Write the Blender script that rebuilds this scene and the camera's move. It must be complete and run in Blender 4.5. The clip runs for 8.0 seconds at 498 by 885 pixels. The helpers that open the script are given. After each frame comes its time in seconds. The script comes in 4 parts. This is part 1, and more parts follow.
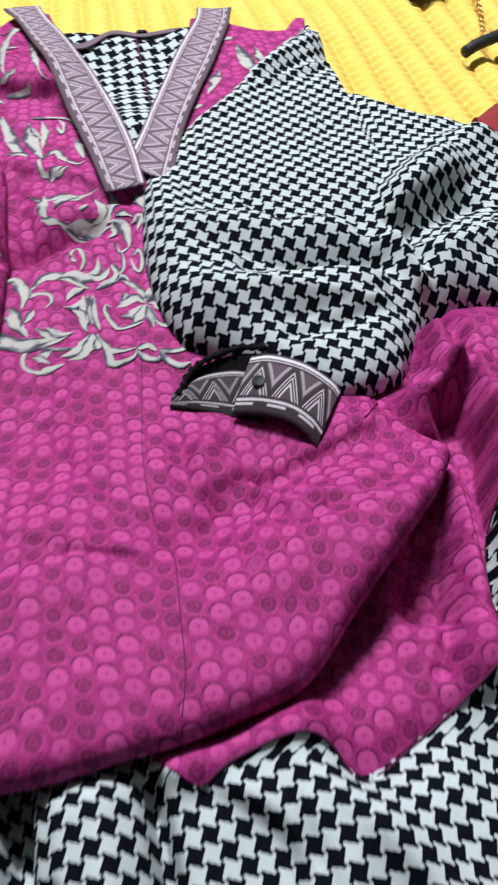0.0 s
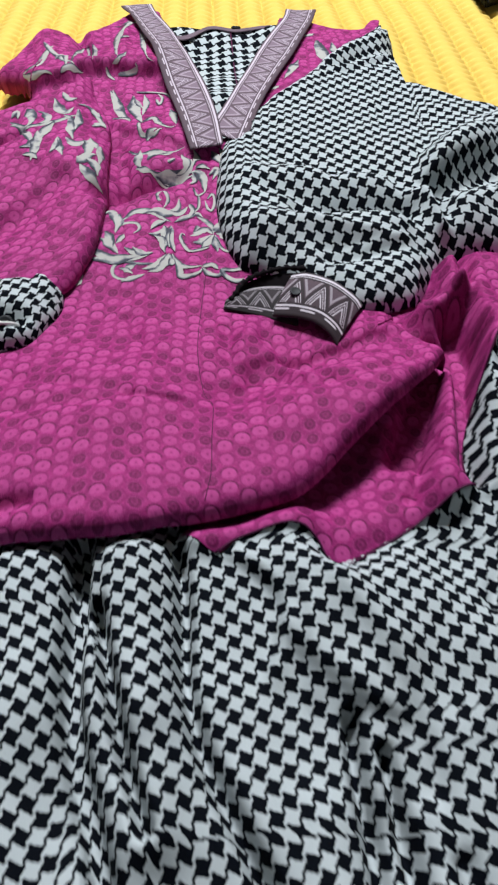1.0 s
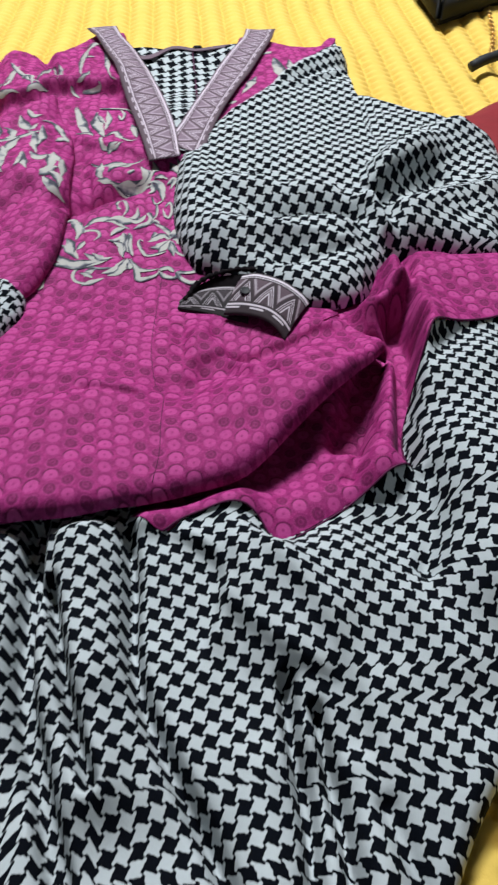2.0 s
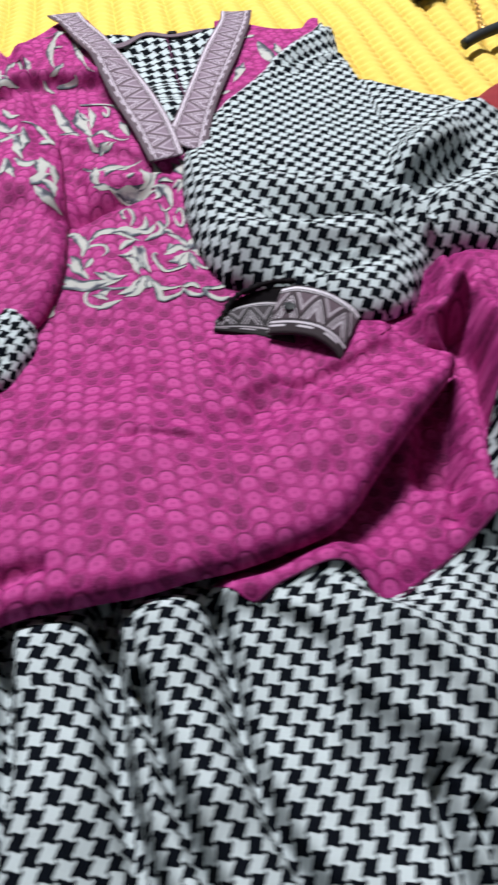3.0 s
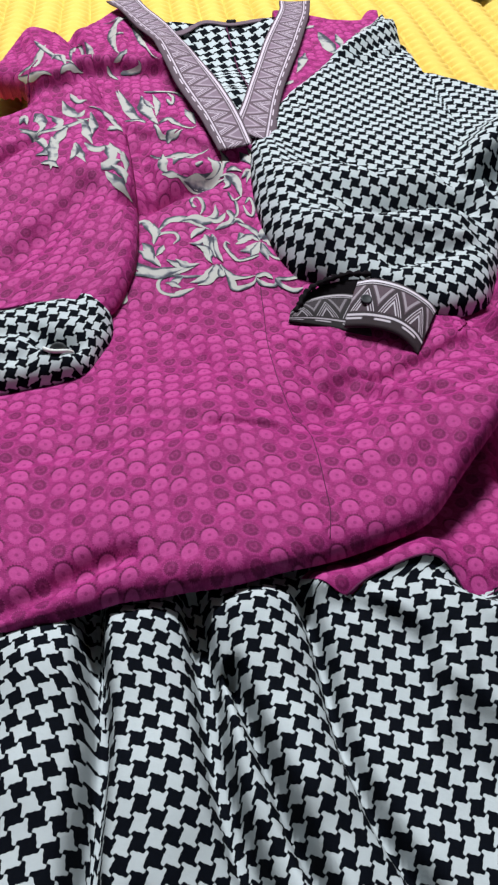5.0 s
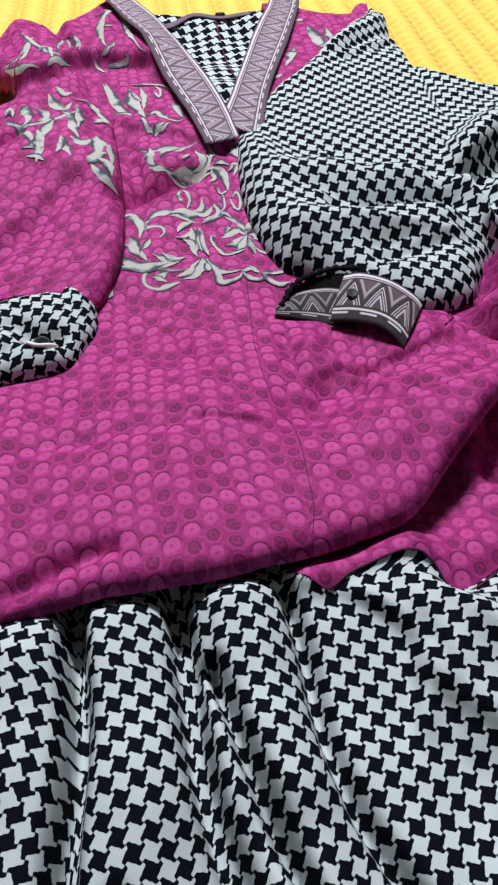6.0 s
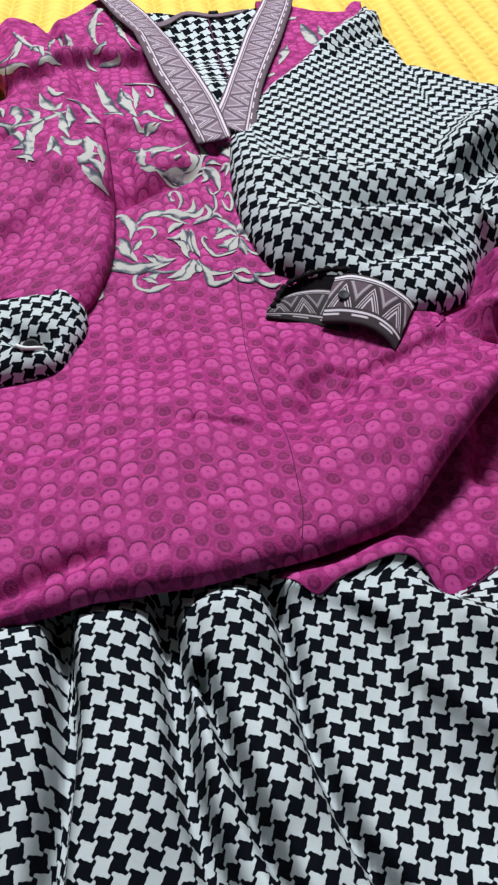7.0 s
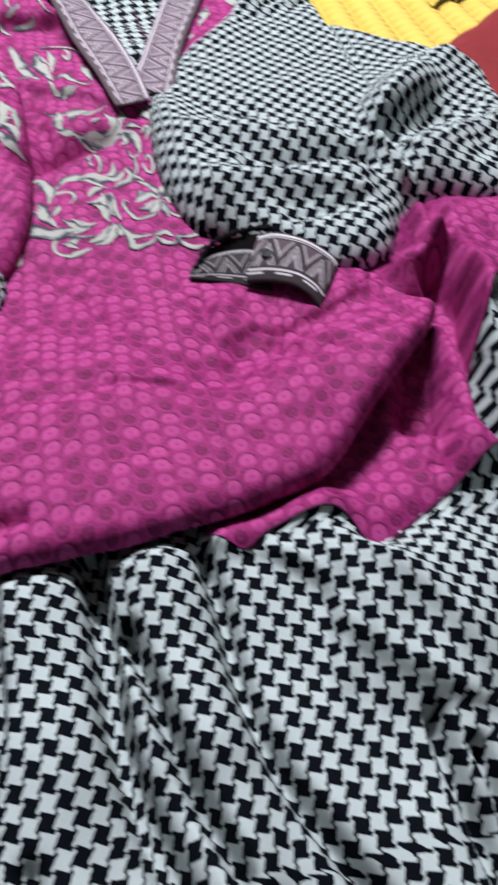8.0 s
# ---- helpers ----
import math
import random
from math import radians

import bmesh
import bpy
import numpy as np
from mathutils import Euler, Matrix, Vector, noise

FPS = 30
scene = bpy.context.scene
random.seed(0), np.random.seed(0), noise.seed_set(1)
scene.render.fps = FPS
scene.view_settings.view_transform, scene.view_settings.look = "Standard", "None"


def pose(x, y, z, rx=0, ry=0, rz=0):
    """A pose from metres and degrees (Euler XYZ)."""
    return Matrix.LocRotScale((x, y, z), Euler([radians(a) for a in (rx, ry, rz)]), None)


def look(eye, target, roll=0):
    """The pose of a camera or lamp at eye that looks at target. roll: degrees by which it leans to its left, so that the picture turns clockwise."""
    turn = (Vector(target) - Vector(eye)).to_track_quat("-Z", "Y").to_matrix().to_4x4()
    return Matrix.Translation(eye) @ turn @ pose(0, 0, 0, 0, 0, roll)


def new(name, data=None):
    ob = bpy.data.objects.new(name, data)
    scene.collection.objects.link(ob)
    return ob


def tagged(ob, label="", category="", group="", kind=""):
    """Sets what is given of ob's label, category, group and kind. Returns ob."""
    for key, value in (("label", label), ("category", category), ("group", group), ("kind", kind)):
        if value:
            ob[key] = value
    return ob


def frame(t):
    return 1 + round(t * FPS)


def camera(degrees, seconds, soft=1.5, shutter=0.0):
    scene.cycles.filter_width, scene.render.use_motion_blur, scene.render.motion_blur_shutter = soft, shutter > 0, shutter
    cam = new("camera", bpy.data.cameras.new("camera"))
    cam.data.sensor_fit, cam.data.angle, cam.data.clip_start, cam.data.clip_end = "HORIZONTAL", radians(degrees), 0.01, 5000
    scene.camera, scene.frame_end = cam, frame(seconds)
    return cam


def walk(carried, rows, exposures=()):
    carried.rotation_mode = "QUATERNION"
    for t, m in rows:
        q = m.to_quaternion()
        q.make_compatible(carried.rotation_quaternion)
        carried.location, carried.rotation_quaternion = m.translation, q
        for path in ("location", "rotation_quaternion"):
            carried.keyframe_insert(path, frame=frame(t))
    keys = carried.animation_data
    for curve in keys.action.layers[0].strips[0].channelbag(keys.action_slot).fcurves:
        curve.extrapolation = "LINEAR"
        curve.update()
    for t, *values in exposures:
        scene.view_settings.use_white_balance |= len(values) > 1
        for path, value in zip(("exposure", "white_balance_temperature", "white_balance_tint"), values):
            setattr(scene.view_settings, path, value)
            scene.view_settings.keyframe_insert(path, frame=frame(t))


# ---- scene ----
cam = camera(35.1, 8.0, soft=2.3, shutter=0.5)
PATH = [
    (0, (-0.031, -0.576, 0.391), (0.241, 0.695, -1.129), 2.9),
    (0.5, (-0.036, -0.647, 0.412), (0.131, 0.653, -1.099), 1.9),
    (1, (-0.016, -0.73, 0.422), (0.058, 0.597, -1.072), 0.7),
    (1.5, (0.007, -0.775, 0.432), (0.054, 0.581, -1.038), 0.1),
    (1.7, (0.014, -0.779, 0.432), (0.066, 0.588, -1.028), -0.0),
    (2.8, (-0.032, -0.695, 0.408), (0.213, 0.628, -1.072), 1.0),
    (3, (-0.066, -0.683, 0.402), (0.179, 0.635, -1.083), 0.8),
    (3.5, (-0.109, -0.671, 0.396), (0.12, 0.642, -1.095), 0.8),
    (4, (-0.114, -0.669, 0.397), (0.096, 0.648, -1.094), 1.3),
    (5.5, (-0.11, -0.678, 0.399), (0.121, 0.626, -1.1), 2.2),
    (6, (-0.106, -0.676, 0.397), (0.129, 0.623, -1.105), 2.3),
    (6.5, (-0.102, -0.671, 0.395), (0.13, 0.624, -1.112), 2.1),
    (7, (-0.1, -0.672, 0.398), (0.138, 0.621, -1.11), 2.3),
    (7.5, (-0.1, -0.676, 0.399), (0.15, 0.611, -1.112), 2.3),
    (7.9, (-0.091, -0.68, 0.39), (0.228, 0.57, -1.137), 3.2),
    (8, (-0.084, -0.683, 0.387), (0.263, 0.551, -1.148), 3.8),
]
walk(cam, [(t, look(eye, target, roll)) for t, eye, target, roll in PATH], [(0, 0.18), (0.6, 0.14), (1.2, -0.04), (1.7, -0.04), (2.8, 0.16), (3.5, 0.2), (4.2, 0.12), (5.5, 0.07), (7.6, 0.07), (8, 0.16)])

# ---------------------------------------------------------------- light
world = bpy.data.worlds.new("world")
world.use_nodes = True
world.node_tree.nodes["Background"].inputs[0].default_value = (0.9, 0.95, 1, 1)
world.node_tree.nodes["Background"].inputs[1].default_value = 0.05
scene.world = world


def lamp(name, size, size_y, energy, m, colour):
    data = bpy.data.lights.new(name, "AREA")
    data.shape, data.size, data.size_y, data.energy, data.color = "RECTANGLE", size, size_y, energy, colour
    ob = new(name, data)
    ob.matrix_world = m
    return ob


lamp("ceiling_lamp", 1.0, 0.2, 92, look((-0.1, 0.92, 2.08), (0, -0.15, 0)), (0.91, 0.95, 1.0))

# ---------------------------------------------------------------- helpers
TAU = 2 * math.pi


def spline(points, n):
    """Smooth curve through control points, evenly spaced."""
    p = np.array(points, float)
    p = np.vstack([2 * p[0] - p[1], p, 2 * p[-1] - p[-2]])
    out = []
    for i in range(1, len(p) - 2):
        t = np.linspace(0, 1, 24, endpoint=False)[:, None]
        a, b, c, d = p[i - 1], p[i], p[i + 1], p[i + 2]
        out.append(0.5 * (2 * b + (c - a) * t + (2 * a - 5 * b + 4 * c - d) * t ** 2 + (3 * b - a - 3 * c + d) * t ** 3))
    out = np.vstack(out + [p[-2:-1]])
    run = np.r_[0, np.cumsum(np.linalg.norm(np.diff(out, axis=0), axis=1))]
    s = np.linspace(0, run[-1], n)
    return np.stack([np.interp(s, run, out[:, k]) for k in range(out.shape[1])], 1)


def coons(top, bottom, left, right, n, m):
    """A patch of n x m points between four border curves (top and bottom run along x, left and right downwards)."""
    t, b, l, r = spline(top, m), spline(bottom, m), spline(left, n), spline(right, n)
    u, v = np.linspace(0, 1, m)[None, :, None], np.linspace(0, 1, n)[:, None, None]
    lin = (1 - v) * t[None] + v * b[None] + (1 - u) * l[:, None] + u * r[:, None]
    return lin - ((1 - u) * (1 - v) * t[0] + u * (1 - v) * t[-1] + (1 - u) * v * b[0] + u * v * b[-1])


def to_line(x, y, line):
    """Distance of the places x, y from a polyline."""
    x, y = np.asarray(x, float), np.asarray(y, float)
    best = np.full(x.shape, 1e9)
    for a, b in zip(line[:-1], line[1:]):
        d = b - a
        k = np.clip(((x - a[0]) * d[0] + (y - a[1]) * d[1]) / (d @ d + 1e-12), 0, 1)
        best = np.minimum(best, np.hypot(x - a[0] - k * d[0], y - a[1] - k * d[1]))
    return best


def ridges(x, y, rows):
    """Sum of soft ridges and valleys: each from one place to another, with a width and a height."""
    z = np.zeros(np.shape(x))
    for x0, y0, x1, y1, w, h in rows:
        d = to_line(x, y, np.array([(x0, y0), (x1, y1)]))
        z = z + h * np.exp(-((d / w) ** 2))
    return z


def ripple(x, y, seed, size, height, bands=7):
    """Irregular soft relief of cloth."""
    rng = np.random.RandomState(seed)
    z = np.zeros(np.shape(x))
    for _ in range(bands):
        a, k, ph = rng.uniform(0, TAU), TAU / size * rng.uniform(0.6, 1.5), rng.uniform(0, TAU)
        z = z + np.sin(k * (x * np.cos(a) + y * np.sin(a)) + ph + 1.3 * np.sin(k * 0.5 * (y * np.cos(a) - x * np.sin(a)) + ph * 2))
    return z * height / math.sqrt(bands)


def lips(x, y, rows):
    """Folds with a crisp edge: a line, then the softness of the edge, how far the fold runs out to its left, and its height."""
    z = np.zeros(np.shape(x))
    for x0, y0, x1, y1, w, far, h in rows:
        dx, dy = x1 - x0, y1 - y0
        n = math.hypot(dx, dy)
        s = (-(x - x0) * dy + (y - y0) * dx) / n
        k = ((x - x0) * dx + (y - y0) * dy) / (n * n)
        ends = 1 / (1 + np.exp(-np.clip((k + 0.02) * 22, -30, 30))) / (1 + np.exp(np.clip((k - 1.02) * 22, -30, 30)))
        z = z + h * ends / (1 + np.exp(-np.clip(s / w, -30, 30))) * np.exp(-np.maximum(s, 0) / far)
    return z


def grooves(x, y, rows):
    """Valleys (or ridges) along bent lines: width, height, then the places of the line."""
    z = np.zeros(np.shape(x))
    for w, h, *pts in rows:
        z = z + h * np.exp(-((to_line(x, y, spline(pts, 14)) / w) ** 2))
    return z


def laps(x, y, rows):
    """Cloth lapped along bent lines: softness of the edge, how far it runs out to the left, height, then the places."""
    x, y = np.asarray(x, float), np.asarray(y, float)
    z = np.zeros(x.shape)
    for w, far, h, *pts in rows:
        line = spline(pts, 14)
        best, side, run = np.full(x.shape, 1e9), np.zeros(x.shape), np.zeros(x.shape)
        for i, (a, b) in enumerate(zip(line[:-1], line[1:])):
            d = b - a
            k = ((x - a[0]) * d[0] + (y - a[1]) * d[1]) / (d @ d + 1e-12)
            kc = np.clip(k, 0, 1)
            dist = np.hypot(x - a[0] - kc * d[0], y - a[1] - kc * d[1])
            m = dist < best
            best[m] = dist[m]
            side[m] = ((d[0] * (y - a[1]) - d[1] * (x - a[0])) / math.hypot(*d))[m]
            run[m] = ((i + (k if i in (0, 12) else kc)) / 13)[m]
        ends = 1 / (1 + np.exp(-np.clip((run + 0.02) * 22, -30, 30))) / (1 + np.exp(np.clip((run - 1.02) * 22, -30, 30)))
        z = z + h * ends / (1 + np.exp(-np.clip(side / w, -30, 30))) * np.exp(-np.maximum(side, 0) / far)
    return z


def clipped(ring, step):
    """A square grid of places inside a closed outline, its border points drawn onto the outline; also which cells to keep."""
    lo, hi = ring.min(0) - 2 * step, ring.max(0) + 2 * step
    x, y = np.meshgrid(np.arange(lo[0], hi[0], step), np.arange(hi[1], lo[1], -step))
    within = np.zeros(x.shape, bool)
    near, nx, ny = np.full(x.shape, 1e9), x.copy(), y.copy()
    for (x0, y0), (x1, y1) in zip(ring, np.roll(ring, -1, 0)):
        if y0 != y1:
            within ^= ((y0 > y) != (y1 > y)) & (x < (x1 - x0) * (y - y0) / (y1 - y0) + x0)
        dx, dy = x1 - x0, y1 - y0
        k = np.clip(((x - x0) * dx + (y - y0) * dy) / (dx * dx + dy * dy + 1e-12), 0, 1)
        d = np.hypot(x - x0 - k * dx, y - y0 - k * dy)
        m = d < near
        near[m], nx[m], ny[m] = d[m], (x0 + k * dx)[m], (y0 + k * dy)[m]
    snap = (~within & (near < 1.1 * step)) | (within & (near < 0.3 * step))
    x, y = np.where(snap, nx, x), np.where(snap, ny, y)
    ok = within | snap
    return np.dstack([x, y]), ok[:-1, :-1] & ok[1:, :-1] & ok[:-1, 1:] & ok[1:, 1:]


def height_uv(x, y, height, x0, y0, x1, y1, cx, cy):
    """Lengths along the cloth over a relief, from the lines x = cx and y = cy."""
    ax, ay = np.linspace(x0, x1, 500), np.linspace(y0, y1, 500)
    mx, my = np.meshgrid(ax, ay)
    h = height(mx, my)
    sx = np.minimum(np.hypot(np.gradient(h, ax, axis=1), 1), 2.6)
    sy = np.minimum(np.hypot(np.gradient(h, ay, axis=0), 1), 1.9)
    u = np.cumsum(sx, 1) * (ax[1] - ax[0])
    v = np.cumsum(sy, 0) * (ay[1] - ay[0])
    u = u - u[:, [int(np.searchsorted(ax, cx))]] + cx
    v = v - v[[int(np.searchsorted(ay, cy))]] + cy
    fx = np.clip((x - x0) / (ax[1] - ax[0]), 0, 498.999)
    fy = np.clip((y - y0) / (ay[1] - ay[0]), 0, 498.999)
    i, j = fx.astype(int), fy.astype(int)
    a, b = fx - i, fy - j

    def pick(g):
        return g[j, i] * (1 - a) * (1 - b) + g[j, i + 1] * a * (1 - b) + g[j + 1, i] * (1 - a) * b + g[j + 1, i + 1] * a * b

    return 0.4 * np.dstack([pick(u), pick(v)]) + 0.6 * np.dstack([x, y])


def rounded(d, r):
    """0 at an edge, 1 at r from it, in a quarter circle."""
    k = np.clip(1 - np.asarray(d) / r, 0, 1)
    return np.sqrt(1 - k * k)


def cloth_uv(p):
    """Lengths along the cloth, in metres, from the middle of the sheet."""
    n, m = p.shape[:2]
    du = np.linalg.norm(np.diff(p, axis=1), axis=2)
    dv = np.linalg.norm(np.diff(p, axis=0), axis=2)
    u = np.concatenate([np.zeros((n, 1)), np.cumsum(du, 1)], 1)
    v = np.concatenate([np.zeros((1, m)), np.cumsum(dv, 0)], 0)
    return np.stack([u - u[:, m // 2][:, None] + p[n // 2, m // 2, 0], -(v - v[n // 2]) + p[n // 2, m // 2, 1]], -1)


def sheet(name, p, uv, material, parent=None, label="", thick=0.0012, keep=None):
    """One sheet of cloth from a grid of places."""
    n, m = p.shape[:2]
    idx = np.arange(n * m).reshape(n, m)
    quads = np.stack([idx[1:, :-1], idx[1:, 1:], idx[:-1, 1:], idx[:-1, :-1]], -1).reshape(-1, 4)
    if keep is not None:
        quads = quads[keep.reshape(-1)]
    me = bpy.data.meshes.new(name)
    me.from_pydata(p.reshape(-1, 3).tolist(), [], quads.tolist())
    layer = me.uv_layers.new(name="UVMap")
    flat = uv.reshape(-1, 2)[quads.reshape(-1)]
    layer.data.foreach_set("uv", flat.reshape(-1))
    me.polygons.foreach_set("use_smooth", [True] * len(me.polygons))
    me.materials.append(material)
    ob = new(name, me)
    if thick:
        mod = ob.modifiers.new("thickness", "SOLIDIFY")
        mod.thickness, mod.offset = thick, -1
    if parent:
        ob.parent = parent
    if label:
        tagged(ob, label)
    return ob


def part(name, bm, material, parent=None, label="", smooth=True):
    me = bpy.data.meshes.new(name)
    bm.to_mesh(me)
    bm.free()
    me.materials.append(material)
    me.polygons.foreach_set("use_smooth", [smooth] * len(me.polygons))
    ob = new(name, me)
    if parent:
        ob.parent = parent
    if label:
        tagged(ob, label)
    return ob


def box(x0, x1, y0, y1, z0, z1, bevel=0.0):
    bm = bmesh.new()
    bmesh.ops.create_cube(bm, size=1)
    bmesh.ops.transform(bm, matrix=Matrix.Translation(((x0 + x1) / 2, (y0 + y1) / 2, (z0 + z1) / 2)) @ Matrix.Diagonal((x1 - x0, y1 - y0, z1 - z0, 1)), verts=bm.verts)
    if bevel:
        bmesh.ops.bevel(bm, geom=bm.edges[:], offset=bevel, segments=2, affect="EDGES")
    return bm


def tube(points, radius, sides=10, closed=False):
    """A round bar along places; radius may be a list."""
    bm = bmesh.new()
    pts = [Vector(p) for p in points]
    rad = radius if isinstance(radius, (list, np.ndarray)) else [radius] * len(pts)
    rings = []
    for i, p in enumerate(pts):
        a, b = pts[max(i - 1, 0)], pts[min(i + 1, len(pts) - 1)]
        if closed:
            a, b = pts[i - 1], pts[(i + 1) % len(pts)]
        q = (b - a).to_track_quat("Z", "Y")
        rings.append([bm.verts.new(p + q @ Vector((rad[i] * math.cos(TAU * k / sides), rad[i] * math.sin(TAU * k / sides), 0))) for k in range(sides)])
    pairs = list(zip(rings[:-1], rings[1:])) + ([(rings[-1], rings[0])] if closed else [])
    for a, b in pairs:
        for k in range(sides):
            bm.faces.new((a[k], a[(k + 1) % sides], b[(k + 1) % sides], b[k]))
    if not closed:
        bm.faces.new(rings[0][::-1])
        bm.faces.new(rings[-1])
    return bm


# ---------------------------------------------------------------- materials
class Nodes:
    """Short way to write node materials."""

    def __init__(self, name):
        self.mat = bpy.data.materials.new(name)
        self.mat.use_nodes = True
        self.t = self.mat.node_tree
        self.bsdf = self.t.nodes["Principled BSDF"]

    def add(self, kind, **values):
        n = self.t.nodes.new(kind)
        for k, v in values.items():
            setattr(n, k, v)
        return n

    def put(self, socket, v):
        if isinstance(v, bpy.types.NodeSocket):
            self.t.links.new(v, socket)
        elif v is not None:
            socket.default_value = v

    def m(self, op, a, b=None, c=None, clamp=False):
        n = self.add("ShaderNodeMath", operation=op, use_clamp=clamp)
        for s, v in zip(n.inputs, (a, b, c)):
            self.put(s, v)
        return n.outputs[0]

    def uv(self, angle=0.0, scale=1.0):
        c = self.add("ShaderNodeTexCoord").outputs["UV"]
        n = self.add("ShaderNodeMapping")
        self.put(n.inputs["Vector"], c)
        n.inputs["Rotation"].default_value = (0, 0, radians(angle))
        n.inputs["Scale"].default_value = (scale, scale, scale)
        s = self.add("ShaderNodeSeparateXYZ")
        self.put(s.inputs[0], n.outputs[0])
        return n.outputs[0], s.outputs[0], s.outputs[1]

    def noise(self, vec, scale, detail=3.0, rough=0.5):
        n = self.add("ShaderNodeTexNoise")
        self.put(n.inputs["Vector"], vec)
        n.inputs["Scale"].default_value, n.inputs["Detail"].default_value, n.inputs["Roughness"].default_value = scale, detail, rough
        return n.outputs["Fac"]

    def mix(self, f, a, b):
        n = self.add("ShaderNodeMix", data_type="RGBA")
        self.put(n.inputs[0], f)
        self.put(n.inputs[6], a)
        self.put(n.inputs[7], b)
        return n.outputs[2]

    def step(self, v, edge, soft):
        """0 below edge, 1 above, over a soft width."""
        return self.m("MULTIPLY_ADD", v, 1 / soft, 0.5 - edge / soft, clamp=True)

    def both(self, a, b):
        return self.m("MULTIPLY", a, b)

    def bump(self, height, strength, distance):
        n = self.add("ShaderNodeBump")
        n.inputs["Strength"].default_value, n.inputs["Distance"].default_value = strength, distance
        self.put(n.inputs["Height"], height)
        self.put(self.bsdf.inputs["Normal"], n.outputs[0])

    def done(self, colour, rough=0.8, sheen=0.0, spec=0.3, metal=0.0):
        self.put(self.bsdf.inputs["Base Color"], colour)
        self.put(self.bsdf.inputs["Roughness"], rough)
        self.bsdf.inputs["Specular IOR Level"].default_value = spec
        self.bsdf.inputs["Metallic"].default_value = metal
        self.bsdf.inputs["Sheen Weight"].default_value = sheen
        self.bsdf.inputs["Sheen Roughness"].default_value = 0.4
        return self.mat


def weave(k, vec):
    """Fine thread relief and unevenness, in cloth metres."""
    return k.m("ADD", k.m("MULTIPLY", k.noise(vec, 60, 3, 0.5), 0.6), k.noise(vec, 600, 2, 0.6))


def checks(name, angle, cell, lean=0.125, light=(0.47, 0.515, 0.528, 1), dark=(0.0018, 0.0024, 0.004, 1)):
    """Curved-check print: squares with hooked, S-shaped borders."""
    k = Nodes(name)
    vec, u, v = k.uv(angle, 1.0)
    n1 = k.m("SUBTRACT", k.noise(vec, 14, 1), 0.5)
    a = k.m("ADD", k.m("MULTIPLY", u, 1 / cell), k.m("MULTIPLY", n1, 0.12))
    b = k.m("ADD", k.m("MULTIPLY", v, 1 / cell), k.m("MULTIPLY", n1, -0.1))

    def hook(q):
        """A wave that is steep at the corners of the squares and slack between them."""
        return k.m("ADD", k.m("SINE", k.m("MULTIPLY", q, TAU)), k.m("MULTIPLY", k.m("SINE", k.m("MULTIPLY", q, 2 * TAU)), 0.35))

    a2 = k.m("ADD", a, k.m("MULTIPLY", hook(b), lean))
    b2 = k.m("SUBTRACT", b, k.m("MULTIPLY", hook(a), lean))
    s = k.m("MULTIPLY", k.m("SINE", k.m("MULTIPLY", a2, math.pi)), k.m("SINE", k.m("MULTIPLY", b2, math.pi)))
    f = k.step(s, 0.02, 0.07)
    grain = k.noise(vec, 330, 2, 0.7)
    white = k.mix(grain, [c * 0.9 for c in light[:3]] + [1], light)
    black = k.mix(grain, dark, [c * 2.2 for c in dark[:3]] + [1])
    k.bump(weave(k, vec), 0.25, 0.0006)
    return k.done(k.mix(f, black, white), 0.85, 0.0, 0.04)


def discs(k, u, v, cell, shift):
    """One set of printed discs: distance from the middle of each in metres, a number for each, and the angle round it."""
    a = k.m("ADD", k.m("MULTIPLY", u, 1 / cell[0]), shift[0])
    b = k.m("ADD", k.m("MULTIPLY", v, 1 / cell[1]), shift[1])
    fa, fb = k.m("FLOOR", a), k.m("FLOOR", b)
    x = k.m("MULTIPLY", k.m("SUBTRACT", k.m("SUBTRACT", a, fa), 0.5), cell[0])
    y = k.m("MULTIPLY", k.m("SUBTRACT", k.m("SUBTRACT", b, fb), 0.5), cell[1])
    c = k.add("ShaderNodeCombineXYZ")
    k.put(c.inputs[0], k.m("ADD", fa, shift[0] * 37.0)), k.put(c.inputs[1], fb)
    w = k.add("ShaderNodeTexWhiteNoise", noise_dimensions="2D")
    k.put(w.inputs["Vector"], c.outputs[0])
    r = k.m("SQRT", k.m("ADD", k.m("MULTIPLY", x, x), k.m("MULTIPLY", y, y)))
    return r, w.outputs["Value"], k.m("ARCTAN2", y, x), y


